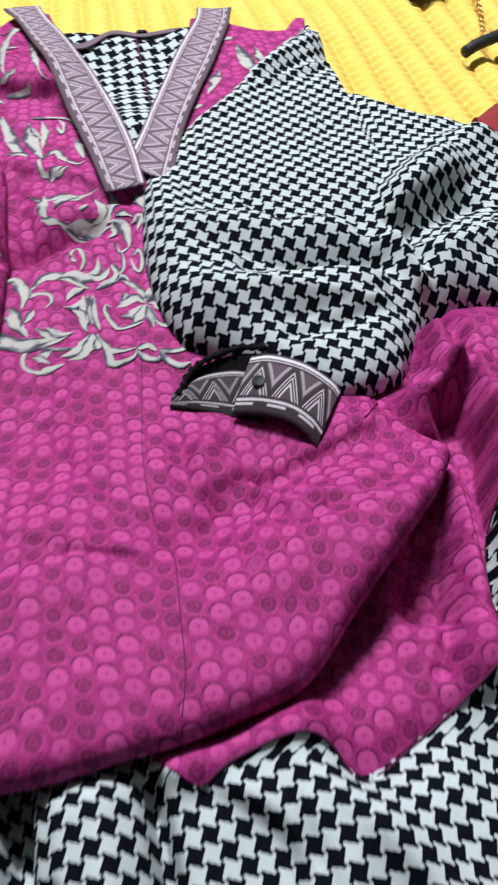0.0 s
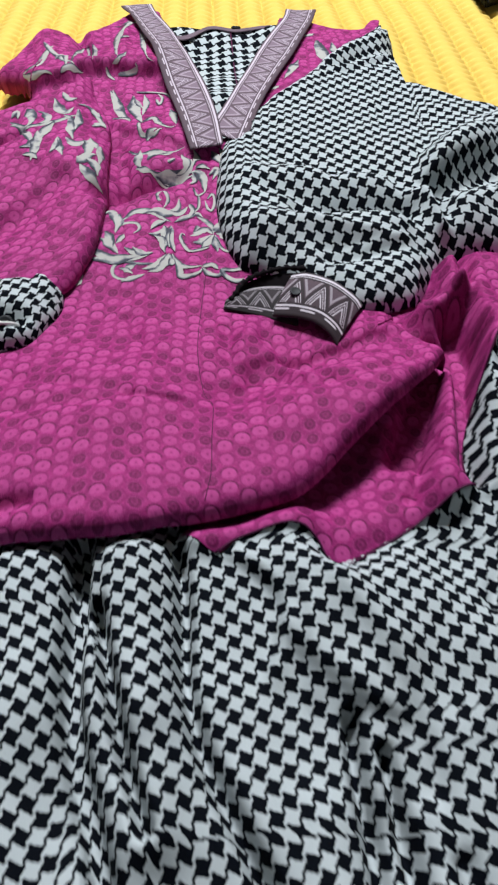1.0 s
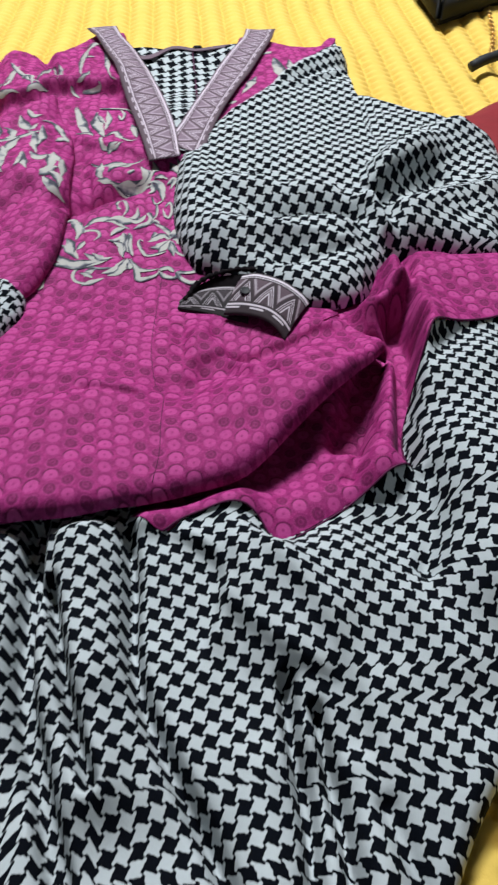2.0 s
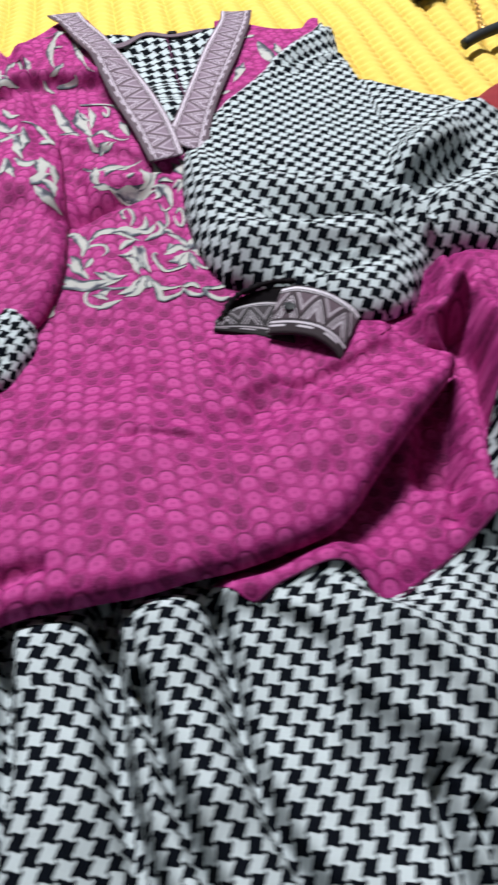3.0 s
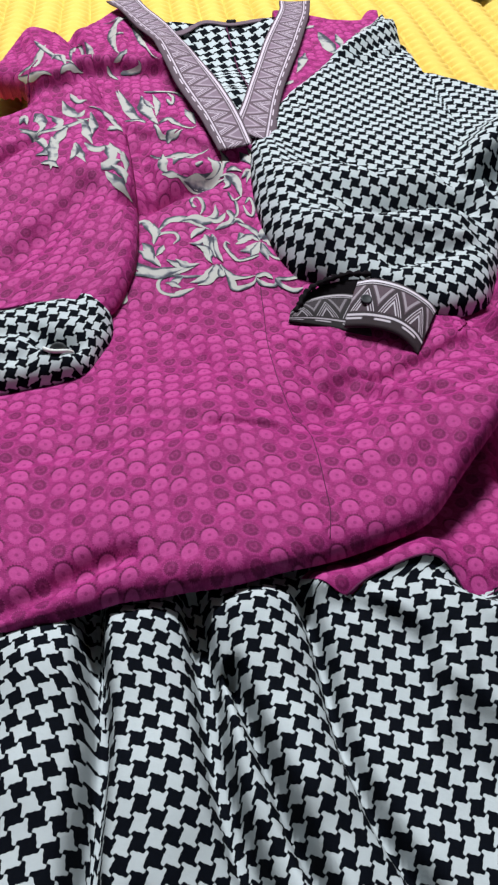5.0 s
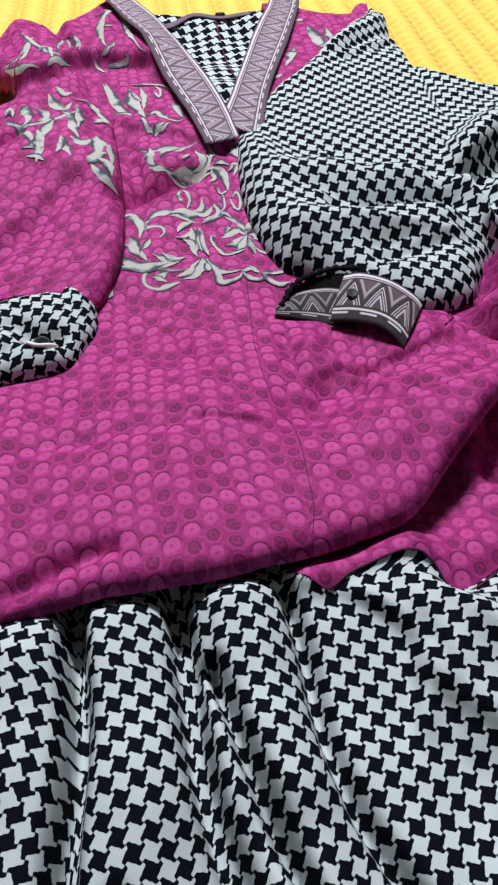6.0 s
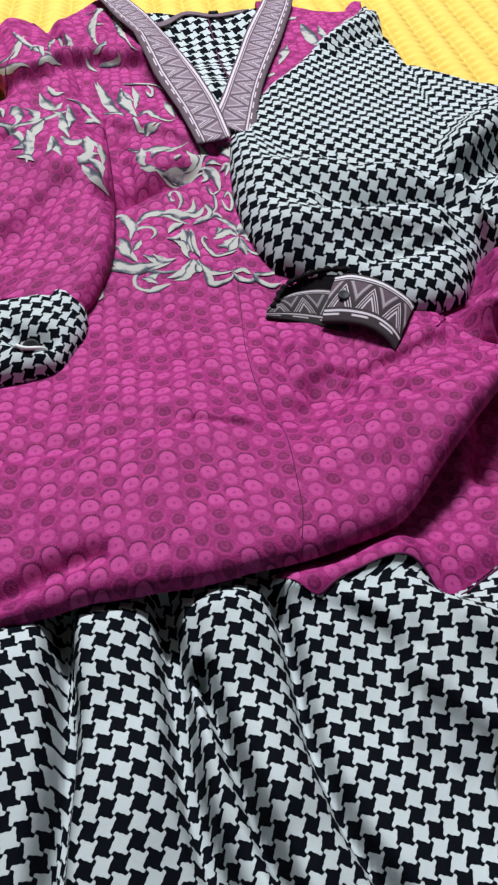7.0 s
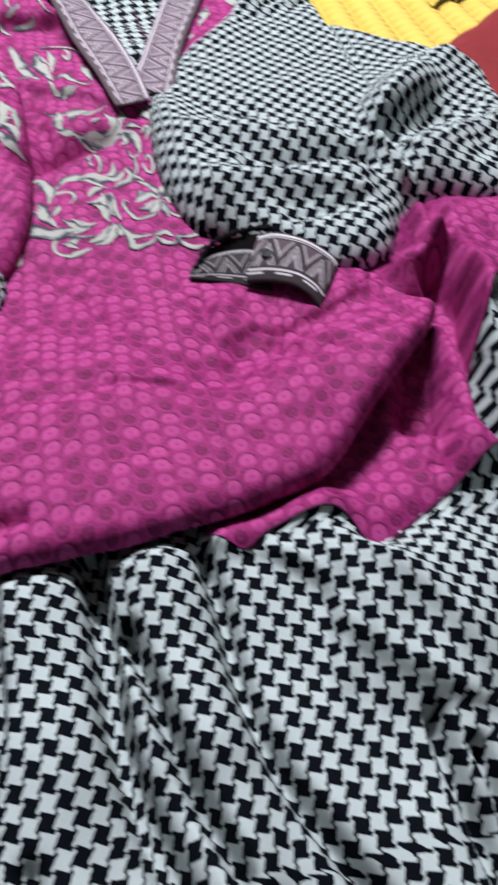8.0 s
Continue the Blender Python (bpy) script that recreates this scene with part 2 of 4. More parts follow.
def magenta(name, angle=0.0, cell=(0.0228, 0.0112)):
    """Magenta cloth with a tone-on-tone print: staggered columns of dark eyes, pale half-discs and frilled discs."""
    k = Nodes(name)
    vec, u0, v0 = k.uv(angle, 1.0)
    wob = k.m("MULTIPLY", k.m("SUBTRACT", k.noise(vec, 30, 1), 0.5), 0.0045)
    u, v = k.m("ADD", u0, wob), k.m("SUBTRACT", v0, wob)
    deep, base, light, dark, pale = (0.205, 0.012, 0.098, 1), (0.320, 0.022, 0.150, 1), (0.415, 0.042, 0.210, 1), (0.095, 0.004, 0.044, 1), (0.52, 0.082, 0.290, 1)
    col = k.mix(k.step(k.noise(vec, 170, 3, 0.6), 0.5, 0.3), deep, base)
    for shift in ((0.0, 0.0), (0.5, 0.5)):
        r, num, ang, y = discs(k, u, v, cell, shift)
        frill = k.m("MULTIPLY", k.m("SINE", k.m("MULTIPLY", ang, 22)), 0.00042)
        rr = k.m("ADD", r, frill)
        upper = k.step(y, 0.0002, 0.004)
        is_dark = k.m("SUBTRACT", 1, k.step(num, 0.37, 0.01))
        is_half = k.both(k.step(num, 0.37, 0.01), k.m("SUBTRACT", 1, k.step(num, 0.70, 0.01)))
        is_frill = k.step(num, 0.70, 0.01)
        halo = k.m("SUBTRACT", 1, k.step(rr, 0.0053, 0.0006))
        rim = k.both(k.m("SUBTRACT", 1, k.step(rr, 0.0057, 0.0005)), k.step(r, 0.0045, 0.0005))
        col = k.mix(k.both(halo, 0.48), col, light)
        col = k.mix(k.both(k.both(rim, upper), 0.8), col, deep)
        # half-discs: dark crescent over a pale bowl
        col = k.mix(k.both(k.both(k.both(rim, upper), is_half), 0.9), col, dark)
        bowl = k.both(k.m("SUBTRACT", 1, k.step(r, 0.0046, 0.0005)), k.step(y, -0.0034, 0.0006))
        col = k.mix(k.both(k.both(bowl, is_half), 0.38), col, pale)
        # frilled discs
        ring = k.both(k.m("SUBTRACT", 1, k.step(r, 0.0052, 0.0005)), k.step(rr, 0.0044, 0.0004))
        col = k.mix(k.both(k.both(ring, is_frill), 0.7), col, deep)
        fill = k.m("SUBTRACT", 1, k.step(rr, 0.0042, 0.0005))
        col = k.mix(k.both(k.both(fill, is_frill), 0.25), col, pale)
        # dark eyes
        eye = k.m("SUBTRACT", 1, k.step(rr, 0.0041, 0.0004))
        col = k.mix(k.both(k.both(eye, is_dark), 0.78), col, dark)
        iris = k.both(k.m("SUBTRACT", 1, k.step(r, 0.0021, 0.0004)), k.step(r, 0.0011, 0.0004))
        col = k.mix(k.both(k.both(iris, is_dark), 0.3), col, base)
        dot = k.m("SUBTRACT", 1, k.step(r, 0.0010, 0.0005))
        col = k.mix(k.both(k.both(dot, k.m("SUBTRACT", 1, is_dark)), 0.6), col, deep)
    grain = k.noise(vec, 420, 3, 0.75)
    col = k.mix(k.both(k.step(grain, 0.64, 0.3), 0.38), col, pale)
    col = k.mix(k.both(k.m("SUBTRACT", 1, k.step(grain, 0.36, 0.25)), 0.35), col, deep)
    k.bump(weave(k, vec), 0.4, 0.0007)
    return k.done(col, 0.72, 0.0, 0.15)


def trim_cloth(name, length, ground=(0.075, 0.048, 0.062, 1), mid=(0.22, 0.155, 0.205, 1), pale=(0.66, 0.57, 0.65, 1)):
    """Mauve-grey woven border: triangles, lines and stitches. u runs along, v across (0 to 1)."""
    k = Nodes(name)
    vec, u, v = k.uv(0, 1.0)
    col = k.mix(k.noise(vec, 60, 3), ground, [c * 1.4 for c in ground[:3]] + [1])
    a = k.m("MULTIPLY", u, 1 / length)
    fr = k.m("SUBTRACT", a, k.m("FLOOR", a))
    zig = k.m("ABSOLUTE", k.m("MULTIPLY_ADD", fr, 2.0, -1.0))
    # height in the zigzag field, 0 at the inner line and 1 at the outer one
    h = k.m("MULTIPLY_ADD", v, 1 / 0.54, -0.20 / 0.54)
    field = k.both(k.step(h, 0.0, 0.02), k.m("SUBTRACT", 1, k.step(h, 1.0, 0.02)))
    d = k.m("SUBTRACT", h, zig)
    for lo, hi, c, s in ((0.10, 0.95, mid, 0.5), (0.14, 0.20, pale, 0.8), (0.32, 0.38, pale, 0.75), (0.5, 0.62, pale, 0.7), (-0.95, -0.16, mid, 0.85), (-0.45, -0.25, pale, 0.35)):
        band = k.both(k.step(d, lo, 0.03), k.m("SUBTRACT", 1, k.step(d, hi, 0.03)))
        col = k.mix(k.both(k.both(band, s), field), col, c)
    for at, w, s in ((0.075, 0.030, 0.95), (0.145, 0.012, 0.7), (0.80, 0.018, 0.9), (0.86, 0.016, 0.9)):
        line = k.m("SUBTRACT", 1, k.step(k.m("ABSOLUTE", k.m("SUBTRACT", v, at)), w, 0.012))
        if at > 0.84:
            dash = k.m("MULTIPLY", u, 300.0)
            line = k.both(line, k.step(k.m("SINE", dash), -0.2, 0.4))
        col = k.mix(k.both(line, s), col, pale)
    grain = k.noise(vec, 500, 2, 0.7)
    col = k.mix(k.m("MULTIPLY", grain, 0.3), col, ground)
    k.bump(grain, 0.3, 0.0005)
    return k.done(col, 0.75, 0.05, 0.3)


def plain(name, c0, c1, scale, rough=0.8, sheen=0.0, bump=0.0, spec=0.3, metal=0.0):
    k = Nodes(name)
    vec = k.add("ShaderNodeTexCoord").outputs["Object"]
    n = k.noise(vec, scale, 4, 0.6)
    if bump:
        k.bump(k.noise(vec, scale * 6, 3, 0.6), bump, 0.001)
    return k.done(k.mix(n, (*c0, 1), (*c1, 1)), rough, sheen, spec, metal)


def printed(name):
    """White scroll print: a crisp dark line along one side of each stroke, grey at its root."""
    k = Nodes(name)
    vec, u, v = k.uv(0, 1.0)
    obj = k.add("ShaderNodeTexCoord").outputs["Object"]
    n = k.m("MULTIPLY", k.m("SUBTRACT", k.noise(obj, 260, 2), 0.5), 0.10)
    f = k.m("ADD", v, n)
    white, grey, ink = (0.39, 0.382, 0.352, 1), (0.17, 0.175, 0.195, 1), (0.03, 0.034, 0.05, 1)
    cloud = k.m("SUBTRACT", k.noise(obj, 90, 2, 0.5), 0.5)
    root = k.m("SUBTRACT", 1, k.step(u, 0.22, 0.5))
    edge = k.m("SUBTRACT", 1, k.step(f, 0.30, 0.44))
    shade = k.m("ADD", k.m("ADD", k.m("MULTIPLY", root, 0.45), k.m("MULTIPLY", edge, 0.82)), k.m("MULTIPLY", cloud, 2.3))
    col = k.mix(k.step(shade, 0.34, 0.30), white, grey)
    col = k.mix(k.step(shade, 0.62, 0.30), col, ink)
    g = k.noise(obj, 420, 3, 0.7)
    k.bump(g, 0.3, 0.0005)
    return k.done(k.mix(k.m("MULTIPLY", g, 0.12), col, (0.25, 0.2, 0.22, 1)), 0.75, 0.0, 0.2)


CHECK_SKIRT = checks("check_cloth", -1, 0.0074)
CHECK_SLEEVE = checks("check_cloth_sleeve", 4, 0.0080)
CHECK_BACK = checks("check_cloth_back", 45, 0.0105)
MAGENTA = magenta("magenta_disc_print")
MAGENTA_SLEEVE = magenta("magenta_disc_print_sleeve", 12)
TRIM = trim_cloth("mauve_border", 0.027)
TRIM_CUFF = trim_cloth("mauve_border_cuff", 0.020, (0.022, 0.013, 0.017, 1), (0.10, 0.062, 0.082, 1), (0.72, 0.66, 0.72, 1))
# shaded copy of the cuff border: shade put into all three colours
TRIM_SHADED = trim_cloth("mauve_border_shaded", 0.020, (0.008, 0.005, 0.006, 1), (0.03, 0.02, 0.026, 1), (0.45, 0.40, 0.44, 1))
WHITE_THREAD = plain("white_thread", (0.6, 0.6, 0.58), (0.7, 0.7, 0.68), 200, 0.8)
PRINT = printed("white_scroll_print")
BLANKET = plain("yellow_knit", (0.66, 0.43, 0.075), (0.76, 0.54, 0.12), 40, 0.85, 0.1, 0.5)
PLASTER = plain("wall_paint", (0.27, 0.28, 0.29), (0.32, 0.33, 0.34), 3, 0.9)
TILE = plain("floor_stone", (0.28, 0.25, 0.22), (0.36, 0.33, 0.29), 5, 0.5)
BLACK_PLASTIC = plain("black_plastic", (0.010, 0.011, 0.013), (0.02, 0.022, 0.025), 60, 0.6, 0, 0, 0.3)
# near-black: painted shade inside the open cuff, and the dark gathered edge
SHADE_AND_GATHER_BLACK = plain("shade_and_gather_black", (0.004, 0.003, 0.004), (0.010, 0.007, 0.009), 90, 0.9, 0, 0, 0.1)
MAUVE = plain("mauve_cloth", (0.10, 0.07, 0.085), (0.17, 0.12, 0.15), 120, 0.8, 0, 0.3, 0.2)
RED_CLOTH = plain("dark_red_cloth", (0.16, 0.008, 0.012), (0.26, 0.014, 0.02), 30, 0.8, 0.1, 0.3)
GOLD = plain("gold_metal", (0.70, 0.42, 0.14), (0.80, 0.52, 0.20), 80, 0.3, 0, 0, 0.5, 1.0)
THREAD = plain("dark_thread", (0.06, 0.006, 0.035), (0.11, 0.010, 0.06), 200, 0.8)

# ---------------------------------------------------------------- room and bed
tagged(part("floor", box(-2.2, 2.2, -2.4, 1.6, -0.62, -0.52), TILE), "pale stone floor under the bed", "floor", kind="structure")
# ceiling and walls are unseen, added for bounced light; grey keeps it weak
tagged(part("ceiling", box(-2.2, 2.2, -2.4, 1.6, 2.2, 2.3), PLASTER), "unseen grey ceiling added to bounce light", "ceiling", kind="structure")
for nm, b in (("wall_north", (-2.2, 2.2, 1.6, 1.7)), ("wall_south", (-2.2, 2.2, -2.5, -2.4)), ("wall_east", (2.2, 2.3, -2.5, 1.7)), ("wall_west", (-2.3, -2.2, -2.5, 1.7))):
    tagged(part(nm, box(*b, -0.62, 2.3), PLASTER), "unseen grey wall added to bounce light", "wall", kind="structure")

bed = tagged(part("bed", box(-1.0, 1.0, -1.05, 1.4, -0.52, -0.022, 0.03), PLASTER), "low bed base under a yellow blanket", "bed")


def blanket_height(x, y):
    """Ribs that run along the bed, with a row of knots in each furrow."""
    w = x + 0.012 * np.sin(3.1 * y + 0.4) + 0.004 * np.sin(11 * y + 5 * x)
    rib = np.abs(np.sin(math.pi * w / 0.036))
    z = -0.009 + 0.007 * rib ** 0.45
    furrow = (1 - rib) ** 1.0
    z = z - 0.010 * furrow * (0.5 + 0.5 * np.sin(TAU * y / 0.016 + 2.2 * np.floor(w / 0.036))) ** 2
    return z + ripple(x, y, 5, 0.35, 0.004)


gx, gy = np.meshgrid(np.linspace(-0.9, 0.95, 640), np.linspace(1.35, -0.95, 760))
bp = np.stack([gx, gy, blanket_height(gx, gy)], -1)
tagged(sheet("blanket", bp, bp[..., :2], BLANKET, thick=0.004), "ribbed yellow knitted blanket spread over the bed", "blanket")

# ---------------------------------------------------------------- the dress
dress = tagged(new("dress"), "magenta and black-and-white checked long dress laid out on the blanket", "dress")


def body_height(x, y):
    """Top of the bodice front."""
    x, y = np.asarray(x, float), np.asarray(y, float)
    z = np.interp(y, [-0.47, -0.42, -0.36, -0.27, -0.2, -0.1, 0.0, 0.15, 0.3, 0.4], [0.046, 0.047, 0.042, 0.024, 0.017, 0.024, 0.034, 0.032, 0.026, 0.02])
    z = z + ridges(x, y, BODY_FOLDS) + lips(x, y, BODY_CREASES) + grooves(x, y, BODY_GROOVES) + laps(x, y, BODY_LAPS)
    return z + ripple(x, y, 3, 0.16, 0.0022) + ripple(x, y, 8, 0.045, 0.0007)


BODY_FOLDS = [
    (0.00, -0.335, 0.05, -0.29, 0.030, -0.016),
    (0.10, -0.33, 0.04, -0.36, 0.040, 0.010),
    (0.075, -0.245, 0.085, -0.29, 0.014, -0.006),
    (0.01, -0.25, -0.005, -0.32, 0.008, 0.004),
    (0.02, -0.27, 0.06, -0.335, 0.007, -0.003),
    (-0.20, -0.36, -0.10, -0.345, 0.008, -0.004),
    (-0.10, 0.005, -0.02, -0.012, 0.008, -0.007),
    (-0.115, 0.02, -0.095, -0.05, 0.012, -0.010),
]
BODY_CREASES = [
    (0.055, -0.335, 0.012, -0.262, 0.002, 0.016, 0.010),
    (0.01, -0.30, 0.125, -0.262, 0.002, 0.02, 0.009),
    (0.10, -0.34, 0.03, -0.30, 0.002, 0.02, 0.009),
    (-0.05, -0.262, -0.075, -0.30, 0.002, 0.014, 0.003),
    (-0.02, -0.008, -0.115, 0.016, 0.002, 0.022, 0.008),
    (-0.05, 0.13, -0.10, 0.20, 0.003, 0.02, -0.006),
    (-0.04, -0.070, -0.110, -0.055, 0.002, 0.02, 0.005),
]
BODY_GROOVES = [
    (0.0060, -0.009, (-0.230, -0.468), (-0.188, -0.455), (-0.160, -0.442), (-0.136, -0.434)),
    (0.0028, -0.0050, (-0.080, -0.340), (-0.060, -0.346), (-0.040, -0.350)),
    (0.0060, -0.0030, (-0.165, -0.315), (-0.110, -0.328), (-0.080, -0.338)),
    (0.0080, -0.0060, (0.030, -0.318), (0.049, -0.340), (0.089, -0.332), (0.125, -0.312)),
    (0.0050, -0.0030, (-0.085, -0.231), (-0.071, -0.276), (-0.052, -0.298)),
    (0.0060, -0.0040, (-0.008, -0.255), (-0.004, -0.300), (0.008, -0.318)),
    (0.0100, -0.0150, (-0.120, -0.078), (-0.084, -0.050), (-0.050, -0.036)),
    (0.0090, -0.0120, (-0.182, 0.320), (-0.165, 0.260), (-0.152, 0.205)),
    (0.0320, 0.0150, (0.170, -0.303), (0.140, -0.343), (0.105, -0.385)),
    (0.0140, 0.0080, (-0.215, 0.300), (-0.205, 0.240), (-0.195, 0.195)),
    (0.0080, 0.0060, (-0.115, 0.330), (-0.118, 0.260), (-0.112, 0.210)),
]
BODY_LAPS = [
    (0.0022, 0.07, 0.021, (-0.270, 0.160), (-0.223, 0.148), (-0.178, 0.150), (-0.152, 0.176), (-0.108, 0.178), (-0.060, 0.171)),
    (0.0020, 0.025, 0.010, (-0.118, 0.057), (-0.093, 0.036), (-0.046, 0.014)),
    (0.0015, 0.012, 0.004, (-0.082, -0.341), (-0.060, -0.348), (-0.036, -0.352)),
]
V_NECK = np.array([(-0.085, 0.42), (-0.05, 0.19), (-0.012, 0.035), (0.0, 0.02), (0.012, 0.04), (0.055, 0.2), (0.085, 0.42)])


def inside(x, y, poly):
    x, y = np.asarray(x, float), np.asarray(y, float)
    hit = np.zeros(x.shape, bool)
    for (x0, y0), (x1, y1) in zip(poly, np.roll(poly, -1, 0)):
        if y0 != y1:
            hit ^= ((y0 > y) != (y1 > y)) & (x < (x1 - x0) * (y - y0) / (y1 - y0) + x0)
    return hit


FOLD_EDGE = [(-0.32, -0.462), (-0.198, -0.467), (-0.141, -0.459), (-0.096, -0.457), (-0.032, -0.449), (0.0, -0.442), (0.035, -0.430), (0.066, -0.399), (0.096, -0.370), (0.129, -0.336), (0.157, -0.295)]
top = [(-0.262, 0.20), (-0.249, 0.25), (-0.236, 0.300), (-0.217, 0.340), (-0.198, 0.330), (-0.181, 0.312), (-0.164, 0.327), (-0.142, 0.366), (-0.118, 0.405), (-0.095, 0.415), (0.0, 0.36), (0.10, 0.385), (0.165, 0.325), (0.195, 0.366), (0.210, 0.365)]
left = [(-0.262, 0.20), (-0.255, 0.175), (-0.215, 0.145), (-0.24, 0.05), (-0.26, -0.2), (-0.31, -0.4), (-0.32, -0.462)]
right = [(0.210, 0.365), (0.190, 0.27), (0.165, 0.18), (0.16, 0.0), (0.155, -0.15), (0.148, -0.205), (0.128, -0.235), (0.143, -0.265), (0.157, -0.295)]
RIM = spline(FOLD_EDGE, 90)
SIDE = np.vstack([spline(top, 80)[::-1], spline(left, 80)])
KNEE = spline(right[5:], 30)


def body_top(x, y):
    """The bodice with its rounded borders."""
    z = body_height(x, y) * (0.72 + 0.28 * rounded(to_line(x, y, RIM), 0.012)) * (0.25 + 0.75 * rounded(to_line(x, y, KNEE), 0.012))
    return 0.003 + (z - 0.003) * (0.25 + 0.75 * rounded(to_line(x, y, SIDE), 0.018))


bp = coons(top, FOLD_EDGE, left, right, 430, 340)
x, y = bp[..., 0], bp[..., 1]
z = body_top(x, y)
bp = np.dstack([x, y, z])
# the cloth turns under along the lower fold
inward = np.gradient(bp[-1, :, :2], axis=0)
inward = np.stack([-inward[:, 1], inward[:, 0]], -1)
inward /= np.linalg.norm(inward, axis=1)[:, None]
rows = []
for a in np.linspace(0, 1, 9)[1:]:
    zz = bp[-1, :, 2] * (1 - a) + 0.012 * a
    rows.append(np.column_stack([bp[-1, :, :2] + inward * (0.038 * a ** 0.9 - 0.003 * math.sin(math.pi * min(1, 3 * a))), zz]))
bp = np.concatenate([bp, np.stack(rows)], 0)
mid = (bp[:-1, :-1] + bp[1:, 1:]) / 2
keep = ~inside(mid[..., 0], mid[..., 1], V_NECK)
sheet("bodice", bp, 0.25 * cloth_uv(bp) + 0.75 * bp[..., :2], MAGENTA, dress, "magenta cloth with tone-on-tone disc print", keep=keep)

# back of the dress seen inside the neckline
nb = coons([(-0.11, 0.335), (0.0, 0.338), (0.11, 0.335)], [(-0.03, -0.02), (0.0, -0.03), (0.03, -0.02)], [(-0.11, 0.335), (-0.03, -0.02)], [(0.11, 0.335), (0.03, -0.02)], 90, 60)
nz = 0.014 + 0.007 * np.sin(30 * nb[..., 1] - 8.9) + ripple(nb[..., 0], nb[..., 1], 4, 0.08, 0.002)
nb = np.dstack([nb, nz])
part("back_seam", tube([(0.012 + 0.004 * math.sin(9 * q), q, 0.0148 + 0.007 * math.sin(30 * q - 8.9)) for q in np.linspace(0.33, 0.05, 40)], 0.0008, 6), THREAD, dress, "dark seam down the inside of the back")
sheet("back_lining", nb, nb[..., :2], CHECK_BACK, dress, "checked inside of the back")


def panel_height(x, y):
    """Magenta waist panel that lies under the fold."""
    z = 0.012 + ridges(x, y, PANEL_FOLDS) + lips(x, y, PANEL_LIPS)
    return np.maximum(z + ripple(x, y, 12, 0.07, 0.0012), 0.003)


PANEL_FOLDS = [
    (0.178, -0.195, 0.176, -0.232, 0.012, 0.030),
    (0.172, -0.240, 0.148, -0.252, 0.012, 0.024),
    (0.165, -0.29, 0.130, -0.41, 0.035, 0.026),
    (0.150, -0.288, 0.112, -0.388, 0.012, -0.046),
    (0.171, -0.290, 0.149, -0.412, 0.0080, -0.046),
    (0.166, -0.262, 0.173, -0.290, 0.009, -0.038),
    (0.120, -0.40, 0.105, -0.43, 0.006, -0.010),
    (-0.03, -0.458, 0.03, -0.445, 0.016, 0.020),
    (0.03, -0.46, 0.125, -0.43, 0.020, 0.010),
    (0.30, -0.18, 0.34, -0.28, 0.06, 0.010),
]
PANEL_LIPS = [
    (0.197, -0.175, 0.166, -0.36, 0.0022, 0.25, 0.034),
]
SEAM = [(-0.050, -0.440), (-0.036, -0.455), (-0.0205, -0.4655), (-0.004, -0.4570), (0.025, -0.452), (0.040, -0.457), (0.054, -0.472), (0.084, -0.459), (0.125, -0.437), (0.150, -0.418), (0.154, -0.377), (0.173, -0.329), (0.195, -0.300), (0.26, -0.275), (0.345, -0.25)]
pp = coons([(-0.055, -0.425), (0.05, -0.37), (0.11, -0.24), (0.17, -0.165), (0.24, -0.155), (0.33, -0.14)], SEAM, [(-0.055, -0.425), (-0.050, -0.440)], [(0.33, -0.14), (0.345, -0.25)], 120, 240)
pz = panel_height(pp[..., 0], pp[..., 1])
pp = np.dstack([pp, pz])
tagged(part("seam", tube([(a, b, float(panel_height(np.array(a), np.array(b))) + 0.0006) for a, b in spline(SEAM[2:], 120)], 0.0008, 6), THREAD, dress), "dark seam between waist panel and skirt")
sheet("waist_panel", pp, pp[..., :2], MAGENTA, dress, "magenta waist panel with loose folds")


def skirt_height(x, y):
    z = 0.020 + ridges(x, y, SKIRT_FOLDS) + ridges(x, y, SKIRT_FOLDS_EAST) + lips(x, y, SKIRT_LIPS) + grooves(x, y, SKIRT_GROOVES) + laps(x, y, SKIRT_LAPS)
    return z + ripple(x, y, 21, 0.11, 0.0026) + ripple(x, y, 22, 0.045, 0.0005)


SKIRT_FOLDS = [
    (-0.185, -0.49, -0.20, -0.66, 0.026, 0.016),
    (-0.128, -0.47, -0.125, -0.70, 0.022, 0.012),
    (-0.066, -0.47, -0.052, -0.62, 0.016, 0.014),
    (0.005, -0.53, -0.005, -0.62, 0.022, 0.004),
    (0.024, -0.462, 0.075, -0.530, 0.018, 0.010),
    (0.045, -0.50, 0.060, -0.60, 0.018, 0.008),
]
SKIRT_FOLDS_EAST = [
    (0.09, -0.49, 0.15, -0.56, 0.022, 0.010),
    (0.178, -0.35, 0.180, -0.52, 0.024, 0.014),
    (0.22, -0.33, 0.22, -0.50, 0.05, 0.026),
    (0.03, -0.62, 0.03, -0.74, 0.018, 0.012),
    (0.08, -0.62, 0.085, -0.70, 0.010, 0.008),
]
